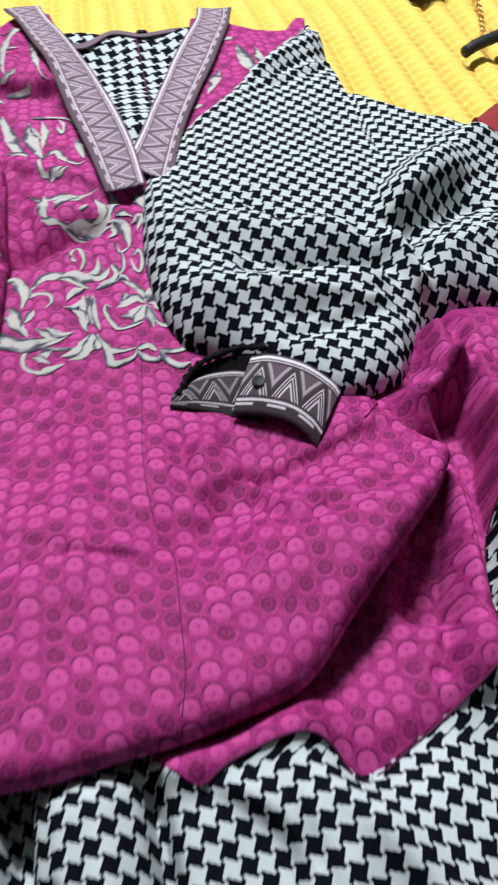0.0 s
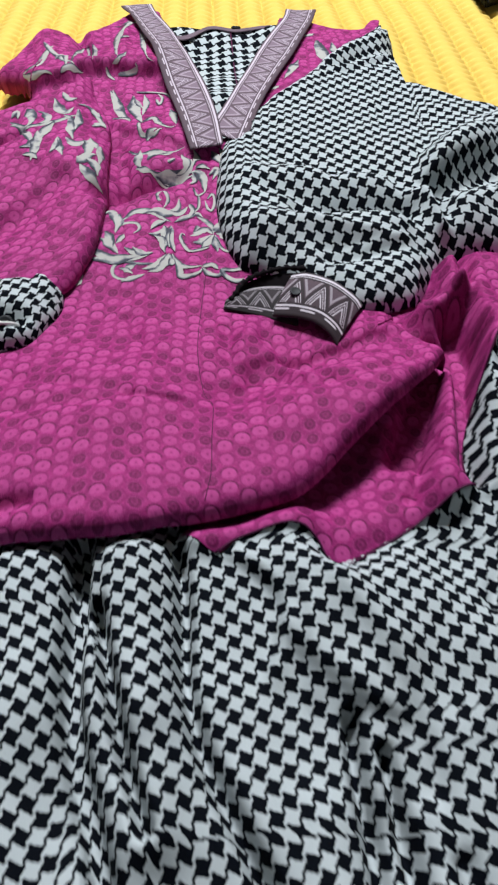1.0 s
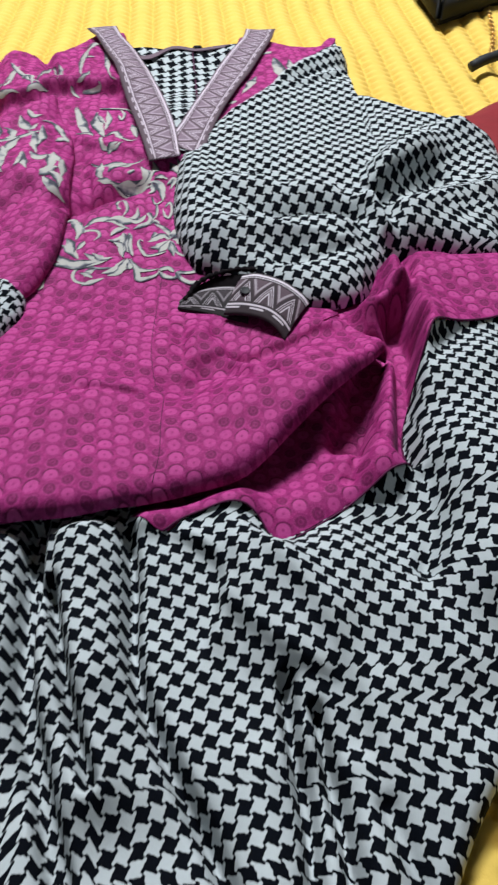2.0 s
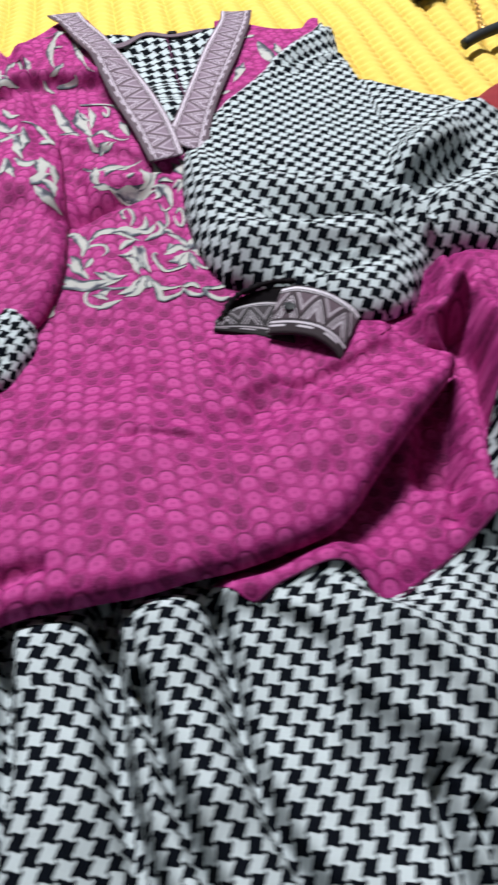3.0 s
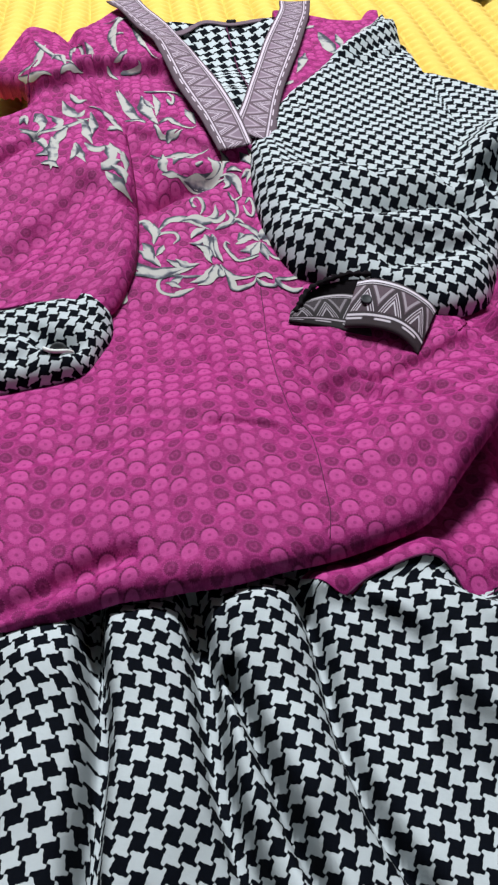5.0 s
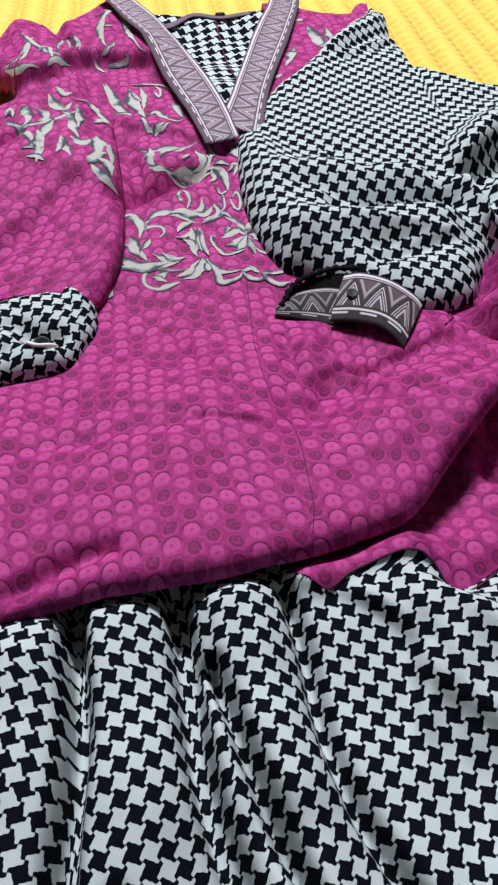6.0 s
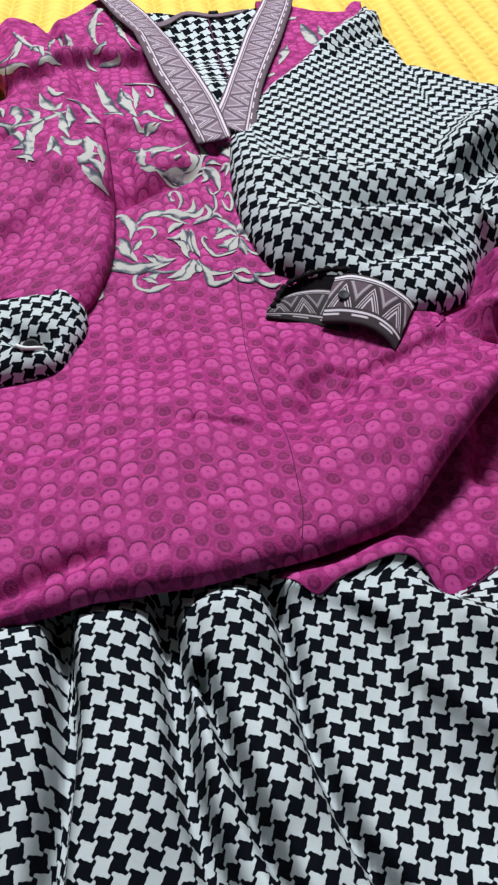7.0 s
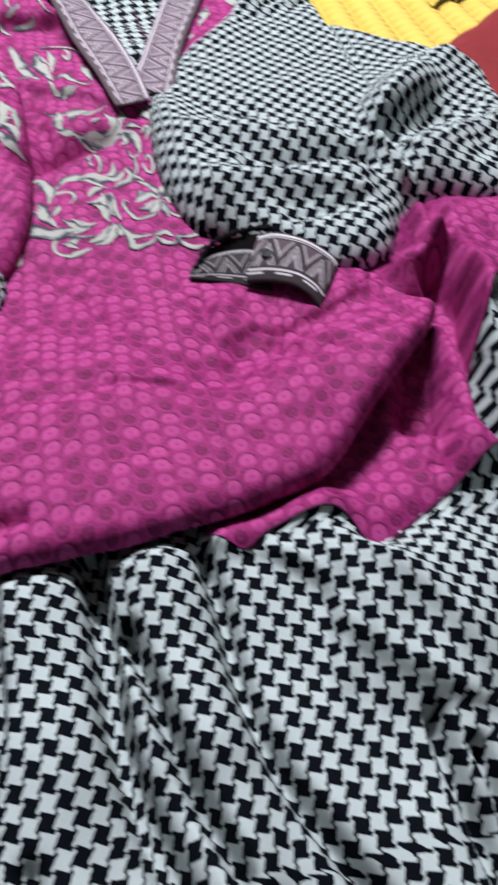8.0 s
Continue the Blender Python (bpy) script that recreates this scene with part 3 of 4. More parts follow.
SKIRT_GROOVES = [
    (0.0058, -0.036, (-0.159, -0.450), (-0.155, -0.514), (-0.157, -0.545), (-0.162, -0.582), (-0.166, -0.660)),
    (0.0056, -0.036, (-0.103, -0.450), (-0.1005, -0.500), (-0.101, -0.535), (-0.096, -0.570), (-0.084, -0.611), (-0.070, -0.660)),
    (0.0040, -0.022, (-0.088, -0.500), (-0.081, -0.530), (-0.075, -0.557), (-0.068, -0.585), (-0.056, -0.620)),
    (0.0050, -0.020, (-0.043, -0.462), (-0.039, -0.500), (-0.039, -0.536), (-0.030, -0.580), (-0.008, -0.628), (0.010, -0.668), (0.016, -0.710)),
    (0.0045, -0.018, (0.047, -0.571), (0.048, -0.600), (0.052, -0.640), (0.050, -0.690)),
    (0.0040, -0.016, (0.062, -0.588), (0.0665, -0.622), (0.070, -0.662), (0.068, -0.710)),
    (0.0080, -0.012, (0.157, -0.434), (0.154, -0.472), (0.143, -0.502)),
    (0.0060, -0.008, (0.092, -0.640), (0.100, -0.668), (0.106, -0.700)),
    (0.0050, -0.010, (-0.140, -0.600), (-0.132, -0.660), (-0.128, -0.740)),
]
SKIRT_LAPS = [
    (0.0016, 0.020, 0.014, (-0.020, -0.462), (0.0116, -0.4886), (0.016, -0.514), (0.006, -0.545)),
    (0.0018, 0.020, 0.008, (0.020, -0.480), (0.0278, -0.510), (0.0288, -0.534), (0.0266, -0.560)),
    (0.0020, 0.030, 0.012, (0.014, -0.516), (0.026, -0.535), (0.053, -0.561), (0.072, -0.572)),
    (0.0025, 0.030, 0.010, (0.031, -0.478), (0.057, -0.516), (0.079, -0.558), (0.090, -0.596), (0.093, -0.637)),
    (0.0016, 0.018, 0.008, (-0.086, -0.462), (-0.085, -0.495), (-0.078, -0.535), (-0.066, -0.575)),
]
SKIRT_LIPS = [
    (0.151, -0.40, 0.146, -0.535, 0.0035, 0.05, 0.010),
    (-0.097, -0.46, -0.087, -0.64, 0.0012, 0.03, 0.010),
    (-0.150, -0.46, -0.160, -0.64, 0.0012, 0.03, 0.008),
    (-0.165, -0.64, -0.156, -0.46, 0.0012, 0.03, 0.009),
]
seam = [(-0.34, -0.445), (-0.198, -0.440), (-0.10, -0.432), (-0.05, -0.430)] + [(a, b + 0.001) for a, b in SEAM[2:]]
HEM = [(0.345, -0.25), (0.34, -0.38), (0.26, -0.52), (0.160, -0.622), (0.115, -0.685), (0.06, -0.80)]
ring = np.vstack([spline(seam, 180), spline(HEM, 80)[1:], spline([(0.06, -0.80), (0.0, -0.86), (-0.2, -0.92), (-0.42, -0.90)], 30)[1:], spline([(-0.42, -0.90), (-0.34, -0.445)], 20)[1:]])
sk, sk_keep = clipped(ring, 0.0018)
x, y = sk[..., 0], sk[..., 1]
z = skirt_height(x, y)
hem = spline(HEM, 60)
z = 0.004 + (z - 0.004) * (0.2 + 0.8 * rounded(to_line(x, y, hem), 0.012))
hidden = spline(seam[:4], 30)
z = z * (0.3 + 0.7 * rounded(to_line(x, y, hidden), 0.035))
near = np.exp(-to_line(x, y, spline(SEAM, 120)) / 0.007)
z = np.maximum(z * (1 - near) + near * panel_height(x, y), 0.002)
sk = np.dstack([x, y, z])


def skirt_uv(x, y):
    """Cloth lengths; the panels between the deep folds are cut at different angles."""
    q = height_uv(x, y, skirt_height, -0.45, -0.95, 0.36, -0.22, -0.07, -0.50)
    k = 1 / (1 + np.exp(np.clip((x + 0.152 - (y + 0.45) * 0.075) / 0.0010, -30, 30)))
    a = np.radians(-33) * k
    ux, uy = q[..., 0] + 0.19, q[..., 1] + 0.55
    q = np.dstack([ux * np.cos(a) - uy * np.sin(a) - 0.19, ux * np.sin(a) + uy * np.cos(a) - 0.55])
    return q


sheet("skirt", sk, skirt_uv(x, y), CHECK_SKIRT, dress, "black and white curved-check skirt falling in loose folds", keep=sk_keep)


# ---------------------------------------------------------------- checked sleeve
def sleeve_height(x, y):
    z = 0.040 + ridges(x, y, SLEEVE_FOLDS) + ridges(x, y, SLEEVE_FOLDS_EAST) + lips(x, y, SLEEVE_LIPS)
    return z + ripple(x, y, 31, 0.06, 0.0012)


SLEEVE_FOLDS = [
    (0.00, -0.03, 0.01, -0.14, 0.030, 0.012),
    (0.03, 0.07, 0.075, -0.03, 0.008, -0.008),
    (0.075, -0.03, 0.095, -0.08, 0.008, -0.005),
    (0.03, -0.075, 0.155, -0.100, 0.020, 0.012),
    (0.06, -0.120, 0.155, -0.125, 0.010, -0.010),
    (0.03, -0.150, 0.14, -0.155, 0.018, 0.010),
    (0.08, -0.190, 0.155, -0.175, 0.009, -0.008),
    (0.10, 0.15, 0.20, 0.215, 0.010, -0.008),
    (0.12, 0.185, 0.205, 0.26, 0.016, 0.010),
    (0.055, 0.11, 0.10, 0.15, 0.014, 0.008),
]
SLEEVE_LIPS = [
    (0.155, -0.088, 0.045, -0.055, 0.0018, 0.022, 0.008),
    (0.150, -0.145, 0.040, -0.105, 0.0018, 0.022, 0.010),
    (0.155, -0.172, 0.060, -0.145, 0.0018, 0.018, 0.008),
    (0.075, -0.180, 0.155, -0.165, 0.0018, 0.016, -0.007),
    (0.040, 0.060, 0.068, -0.045, 0.0018, 0.018, 0.008),
    (0.165, -0.090, 0.180, -0.155, 0.0020, 0.014, 0.012),
    (0.100, 0.145, 0.205, 0.205, 0.0020, 0.025, 0.012),
    (0.175, -0.075, 0.26, -0.025, 0.0025, 0.040, 0.012),
    (0.185, -0.110, 0.30, -0.085, 0.0025, 0.030, -0.010),
]
SLEEVE_FOLDS_EAST = [
    (0.195, 0.16, 0.163, -0.085, 0.022, -0.012),
    (0.162, -0.088, 0.162, -0.095, 0.012, -0.014),
    (0.165, -0.105, 0.180, -0.150, 0.010, 0.012),
    (0.29, 0.03, 0.20, -0.045, 0.022, 0.018),
    (0.25, -0.05, 0.185, -0.085, 0.012, -0.014),
    (0.30, -0.08, 0.21, -0.12, 0.018, 0.014),
    (0.185, -0.165, 0.185, -0.125, 0.010, -0.010),
]
top = [(0.205, 0.325), (0.212, 0.26), (0.205, 0.205), (0.25, 0.125), (0.32, 0.078), (0.340, 0.03)]
left = [(0.205, 0.325), (0.134, 0.225), (0.079, 0.143), (0.035, 0.092), (0.003, 0.035), (-0.010, -0.03), (-0.013, -0.096), (-0.006, -0.147), (0.006, -0.178)]
bottom = [(0.006, -0.178), (0.042, -0.197), (0.078, -0.228), (0.105, -0.238), (0.143, -0.228), (0.165, -0.202), (0.188, -0.170), (0.225, -0.162), (0.285, -0.175)]
right = [(0.340, 0.03), (0.332, -0.05), (0.31, -0.12), (0.285, -0.175)]
sp = coons(top, bottom, left, right, 260, 220)
x, y = sp[..., 0], sp[..., 1]
SLEEVE_EDGE = np.vstack([spline(left, 60), spline(bottom, 60), spline(right, 30)[::-1], spline(top, 40)[::-1]])


def sleeve_top(x, y):
    z = sleeve_height(x, y)
    low = np.clip(body_height(x, y) * inside(x, y, np.array([(-0.3, 0.4), (0.2, 0.4), (0.2, 0.0), (0.13, -0.3), (-0.3, -0.4)])), 0.003, 0.06) - 0.006
    return low + np.maximum(z - low, 0.013) * (0.12 + 0.88 * rounded(to_line(x, y, SLEEVE_EDGE), 0.028))


sp = np.dstack([x, y, sleeve_top(x, y)])
sheet("checked_sleeve", sp, height_uv(x, y, sleeve_top, -0.05, -0.26, 0.36, 0.34, 0.10, 0.0), CHECK_SLEEVE, dress, "puffed black and white checked sleeve folded over the chest")


# ---------------------------------------------------------------- magenta sleeve
def arm_height(x, y):
    z = body_height(x, y) + 0.018 + ridges(x, y, ARM_FOLDS)
    return z + ripple(x, y, 41, 0.07, 0.001)


ARM_FOLDS = [
    (-0.155, -0.068, -0.215, -0.155, 0.012, -0.009),
    (-0.150, -0.050, -0.210, -0.125, 0.012, 0.004),
    (-0.200, 0.010, -0.240, -0.030, 0.006, -0.010),
    (-0.16, 0.10, -0.20, 0.06, 0.018, 0.006),
    (-0.135, 0.09, -0.125, 0.0, 0.012, -0.006),
]
top = [(-0.32, 0.02), (-0.25, 0.050), (-0.215, 0.072), (-0.188, 0.094), (-0.165, 0.118), (-0.145, 0.152)]
right = [(-0.145, 0.152), (-0.137, 0.110), (-0.120, 0.055), (-0.115, 0.010), (-0.113, -0.085), (-0.118, -0.150), (-0.133, -0.195), (-0.143, -0.212)]
bottom = [(-0.31, -0.22), (-0.26, -0.205), (-0.205, -0.206), (-0.160, -0.206), (-0.143, -0.212)]
left = [(-0.32, 0.02), (-0.325, -0.1), (-0.31, -0.22)]
ap = coons(top, bottom, left, right, 240, 160)
x, y = ap[..., 0], ap[..., 1]
arm_edge = np.vstack([spline(top, 50), spline(right, 70)])


def arm_top(x, y):
    low = body_height(x, y)
    return low + (arm_height(x, y) - low) * (0.15 + 0.85 * rounded(to_line(x, y, arm_edge), 0.014))


ap = np.dstack([x, y, arm_top(x, y)])
sheet("magenta_sleeve", ap, cloth_uv(ap), MAGENTA_SLEEVE, dress, "magenta sleeve folded over the chest")
# its checked cuff
top = [(-0.31, -0.205), (-0.25, -0.200), (-0.205, -0.1956), (-0.181, -0.190), (-0.160, -0.184), (-0.1445, -0.191)]
bottom = [(-0.31, -0.290), (-0.25, -0.288), (-0.199, -0.283), (-0.178, -0.280), (-0.159, -0.274), (-0.147, -0.250)]
cp = coons(top, bottom, [(-0.31, -0.205), (-0.31, -0.290)], [(-0.1445, -0.191), (-0.139, -0.208), (-0.140, -0.232), (-0.147, -0.250)], 80, 110)
x, y = cp[..., 0], cp[..., 1]
edge = np.vstack([spline(top, 60), spline([(-0.1445, -0.191), (-0.139, -0.208), (-0.140, -0.232), (-0.147, -0.250)], 20), spline(bottom, 60)[::-1]])


def cuff_top(x, y):
    low = body_height(x, y) - 0.004
    return low + 0.026 * (0.05 + 0.95 * rounded(to_line(x, y, edge), 0.026)) + ridges(x, y, [(-0.31, -0.235, -0.19, -0.240, 0.006, -0.004), (-0.186, -0.250, -0.168, -0.255, 0.009, -0.013), (-0.25, -0.268, -0.2, -0.265, 0.006, -0.004), (-0.165, -0.2, -0.150, -0.235, 0.005, -0.003)])


cp = np.dstack([x, y, cuff_top(x, y)])
checked_cuff = sheet("checked_cuff", cp, cloth_uv(cp), CHECK_SKIRT, dress, "bunched black and white checked cuff")


# ---------------------------------------------------------------- neck trim
def drape(x, y):
    return sum(body_height(x, y + q) for q in (-0.03, -0.018, -0.006, 0.006, 0.018, 0.03)) / 6 + 0.006


def band(name, outer, inner, height, n=120, m=14, label="", material=None):
    a, b = spline(inner, n), spline(outer, n)
    k = np.linspace(0, 1, m)[None, :, None]
    p = a[:, None] * (1 - k) + b[:, None] * k
    z = height(p[..., 0], p[..., 1])
    p = np.dstack([p, z])
    run = np.r_[0, np.cumsum(np.linalg.norm(np.diff(a, axis=0), axis=1))]
    uv = np.dstack([np.repeat(run[:, None], m, 1), np.repeat(k[..., 0], n, 0)])
    return sheet(name, p[:, ::-1] if p[0, 0, 0] > p[0, -1, 0] else p, uv[:, ::-1] if p[0, 0, 0] > p[0, -1, 0] else uv, material or TRIM, dress, label, thick=0.0016)


band("neck_band", [(0.128, 0.385), (0.112, 0.318), (0.075, 0.200), (0.040, 0.095), (0.018, 0.0)], [(0.088, 0.385), (0.078, 0.335), (0.042, 0.230), (0.004, 0.100), (-0.020, 0.03)], lambda x, y: drape(x, y) + 0.001, label="mauve-grey border with woven triangles")
band("neck_band", [(-0.128, 0.385), (-0.106, 0.320), (-0.078, 0.200), (-0.055, 0.090), (-0.036, -0.012)], [(-0.088, 0.385), (-0.076, 0.330), (-0.040, 0.215), (-0.012, 0.080), (-0.004, -0.002)], lambda x, y: drape(x, y) + 0.004, label="mauve-grey border with woven triangles")

# ---------------------------------------------------------------- scroll print on chest, shoulder and sleeve
# each stroke: its width and the places it runs through
SHOULDER_CAP = [
    (0.0094, (-0.222, 0.166), (-0.206, 0.169), (-0.199, 0.199), (-0.194, 0.224)),
    (0.0081, (-0.207, 0.237), (-0.196, 0.208), (-0.182, 0.187), (-0.164, 0.167), (-0.157, 0.169)),
    (0.0058, (-0.222, 0.165), (-0.206, 0.151), (-0.194, 0.151), (-0.186, 0.149)),
    (0.0066, (-0.187, 0.183), (-0.179, 0.199), (-0.172, 0.160)),
    (0.0032, (-0.167, 0.172), (-0.169, 0.221), (-0.167, 0.271), (-0.159, 0.256), (-0.151, 0.183)),
    (0.0076, (-0.155, 0.263), (-0.150, 0.239), (-0.145, 0.180)),
    (0.0065, (-0.178, 0.153), (-0.170, 0.162), (-0.162, 0.167), (-0.156, 0.169)),
    (0.0101, (-0.099, 0.365), (-0.117, 0.316), (-0.124, 0.269), (-0.121, 0.204), (-0.116, 0.180)),
    (0.0075, (-0.133, 0.325), (-0.120, 0.327), (-0.103, 0.341), (-0.095, 0.298), (-0.088, 0.258)),
    (0.0066, (-0.109, 0.200), (-0.116, 0.183), (-0.124, 0.179)),
    (0.0036, (-0.131, 0.178), (-0.128, 0.173), (-0.121, 0.164)),
    (0.0036, (-0.118, 0.173), (-0.106, 0.174), (-0.097, 0.176), (-0.098, 0.179)),
    (0.0033, (-0.119, 0.253), (-0.111, 0.276)),
    (0.0063, (-0.101, 0.319), (-0.095, 0.267), (-0.086, 0.188), (-0.076, 0.176)),
]
YOKE_WEST = [
    (0.0076, (-0.124, 0.138), (-0.118, 0.115), (-0.112, 0.088), (-0.105, 0.062)),
    (0.0107, (-0.098, 0.062), (-0.109, 0.085), (-0.116, 0.115), (-0.122, 0.140)),
    (0.0089, (-0.118, 0.074), (-0.110, 0.073), (-0.098, 0.060)),
    (0.0128, (-0.099, 0.127), (-0.097, 0.098), (-0.091, 0.073), (-0.086, 0.057)),
    (0.0069, (-0.087, 0.131), (-0.084, 0.108), (-0.087, 0.077)),
    (0.0062, (-0.097, 0.121), (-0.092, 0.106), (-0.087, 0.096)),
    (0.0073, (-0.087, 0.059), (-0.075, 0.072), (-0.068, 0.050), (-0.058, 0.041), (-0.050, 0.048)),
    (0.0039, (-0.090, 0.059), (-0.087, 0.033), (-0.078, 0.026), (-0.070, 0.026), (-0.064, 0.035)),
    (0.0077, (-0.080, 0.021), (-0.077, 0.028), (-0.069, 0.033)),
    (0.0036, (-0.074, 0.119), (-0.070, 0.104), (-0.067, 0.119), (-0.072, 0.132)),
    (0.0082, (-0.058, 0.091), (-0.054, 0.074), (-0.051, 0.051)),
    (0.0036, (-0.096, 0.135), (-0.077, 0.136), (-0.063, 0.130), (-0.057, 0.111)),
]
CHEST_UPPER = [
    (0.0062, (-0.097, 0.007), (-0.088, -0.001), (-0.072, 0.001), (-0.060, -0.002), (-0.042, 0.009)),
    (0.0088, (-0.086, 0.004), (-0.087, -0.017), (-0.083, -0.028)),
    (0.0060, (-0.089, -0.024), (-0.080, -0.028), (-0.071, -0.030)),
    (0.0088, (-0.078, -0.018), (-0.069, -0.003), (-0.058, -0.001)),
    (0.0107, (-0.076, -0.029), (-0.064, -0.033), (-0.048, -0.031), (-0.039, -0.032), (-0.035, -0.015)),
    (0.0112, (-0.070, -0.032), (-0.053, -0.033), (-0.040, -0.040), (-0.032, -0.040)),
    (0.0080, (-0.045, -0.005), (-0.040, -0.020), (-0.041, -0.028), (-0.051, -0.029)),
    (0.0037, (-0.058, -0.021), (-0.051, -0.016)),
    (0.0068, (-0.033, 0.001), (-0.030, -0.011), (-0.034, -0.029)),
    (0.0085, (-0.038, -0.035), (-0.028, -0.038), (-0.024, -0.050), (-0.023, -0.067)),
    (0.0059, (-0.034, -0.037), (-0.032, -0.049), (-0.038, -0.055)),
    (0.0075, (-0.016, -0.002), (-0.011, -0.012), (-0.006, -0.025)),
    (0.0055, (-0.008, 0.002), (-0.005, -0.009), (-0.009, -0.021)),
    (0.0053, (-0.019, -0.040), (-0.011, -0.030), (-0.016, -0.048)),
    (0.0053, (-0.032, -0.032), (-0.025, -0.029), (-0.017, -0.032)),
]
SCROLL_NORTH = [
    (0.0035, (-0.067, -0.075), (-0.067, -0.069), (-0.062, -0.062), (-0.058, -0.072), (-0.057, -0.079), (-0.061, -0.088)),
    (0.0029, (-0.067, -0.072), (-0.066, -0.077), (-0.063, -0.078)),
    (0.0080, (-0.098, -0.106), (-0.088, -0.090), (-0.075, -0.092), (-0.064, -0.100), (-0.053, -0.108)),
    (0.0093, (-0.080, -0.095), (-0.068, -0.092), (-0.057, -0.096), (-0.048, -0.088), (-0.047, -0.076)),
    (0.0068, (-0.055, -0.092), (-0.047, -0.096), (-0.039, -0.086)),
    (0.0067, (-0.051, -0.109), (-0.041, -0.102), (-0.031, -0.097), (-0.025, -0.104)),
    (0.0049, (-0.037, -0.083), (-0.034, -0.092), (-0.038, -0.102)),
    (0.0029, (-0.029, -0.072), (-0.029, -0.086), (-0.033, -0.095)),
    (0.0029, (-0.021, -0.076), (-0.016, -0.069), (-0.014, -0.080), (-0.017, -0.094), (-0.021, -0.090), (-0.023, -0.079)),
    (0.0023, (-0.034, -0.060), (-0.030, -0.071), (-0.023, -0.066)),
]
SCROLL_FAN = [
    (0.0054, (-0.031, -0.100), (-0.023, -0.109), (-0.017, -0.119), (-0.016, -0.130)),
    (0.0089, (-0.031, -0.115), (-0.030, -0.127), (-0.037, -0.131)),
    (0.0089, (-0.034, -0.126), (-0.022, -0.123), (-0.017, -0.130)),
    (0.0094, (-0.034, -0.142), (-0.026, -0.141), (-0.017, -0.131)),
    (0.0070, (-0.027, -0.150), (-0.021, -0.141), (-0.016, -0.130)),
    (0.0084, (-0.015, -0.127), (-0.010, -0.116), (-0.005, -0.112)),
    (0.0095, (-0.014, -0.129), (-0.008, -0.130), (-0.003, -0.141)),
    (0.0076, (-0.015, -0.132), (-0.014, -0.147), (-0.013, -0.156)),
    (0.0032, (-0.015, -0.135), (-0.008, -0.152), (0.002, -0.155)),
    (0.0032, (-0.020, -0.149), (-0.031, -0.153), (-0.038, -0.153), (-0.042, -0.145), (-0.045, -0.134), (-0.044, -0.127), (-0.041, -0.131)),
]
SCROLL_WEST = [
    (0.0033, (-0.104, -0.122), (-0.099, -0.113), (-0.091, -0.109), (-0.084, -0.110), (-0.082, -0.117), (-0.087, -0.124)),
    (0.0085, (-0.118, -0.096), (-0.110, -0.091), (-0.105, -0.099), (-0.102, -0.118)),
    (0.0072, (-0.101, -0.094), (-0.100, -0.109), (-0.103, -0.125)),
    (0.0087, (-0.116, -0.131), (-0.110, -0.136), (-0.104, -0.144), (-0.099, -0.152)),
    (0.0082, (-0.112, -0.122), (-0.107, -0.131), (-0.104, -0.144)),
    (0.0059, (-0.095, -0.126), (-0.099, -0.134), (-0.102, -0.139)),
    (0.0092, (-0.125, -0.139), (-0.116, -0.150), (-0.103, -0.157), (-0.083, -0.157), (-0.068, -0.151)),
    (0.0091, (-0.125, -0.157), (-0.112, -0.158), (-0.099, -0.160), (-0.077, -0.153)),
    (0.0063, (-0.094, -0.145), (-0.085, -0.151), (-0.073, -0.153)),
    (0.0069, (-0.087, -0.145), (-0.078, -0.152), (-0.068, -0.151)),
    (0.0066, (-0.058, -0.106), (-0.067, -0.110), (-0.072, -0.118)),
    (0.0054, (-0.074, -0.125), (-0.066, -0.126), (-0.056, -0.115)),
    (0.0100, (-0.060, -0.114), (-0.058, -0.131), (-0.060, -0.145), (-0.058, -0.154)),
    (0.0071, (-0.054, -0.115), (-0.055, -0.132), (-0.055, -0.147)),
    (0.0064, (-0.068, -0.129), (-0.062, -0.134), (-0.059, -0.143)),
    (0.0041, (-0.053, -0.119), (-0.053, -0.139), (-0.050, -0.153)),
]
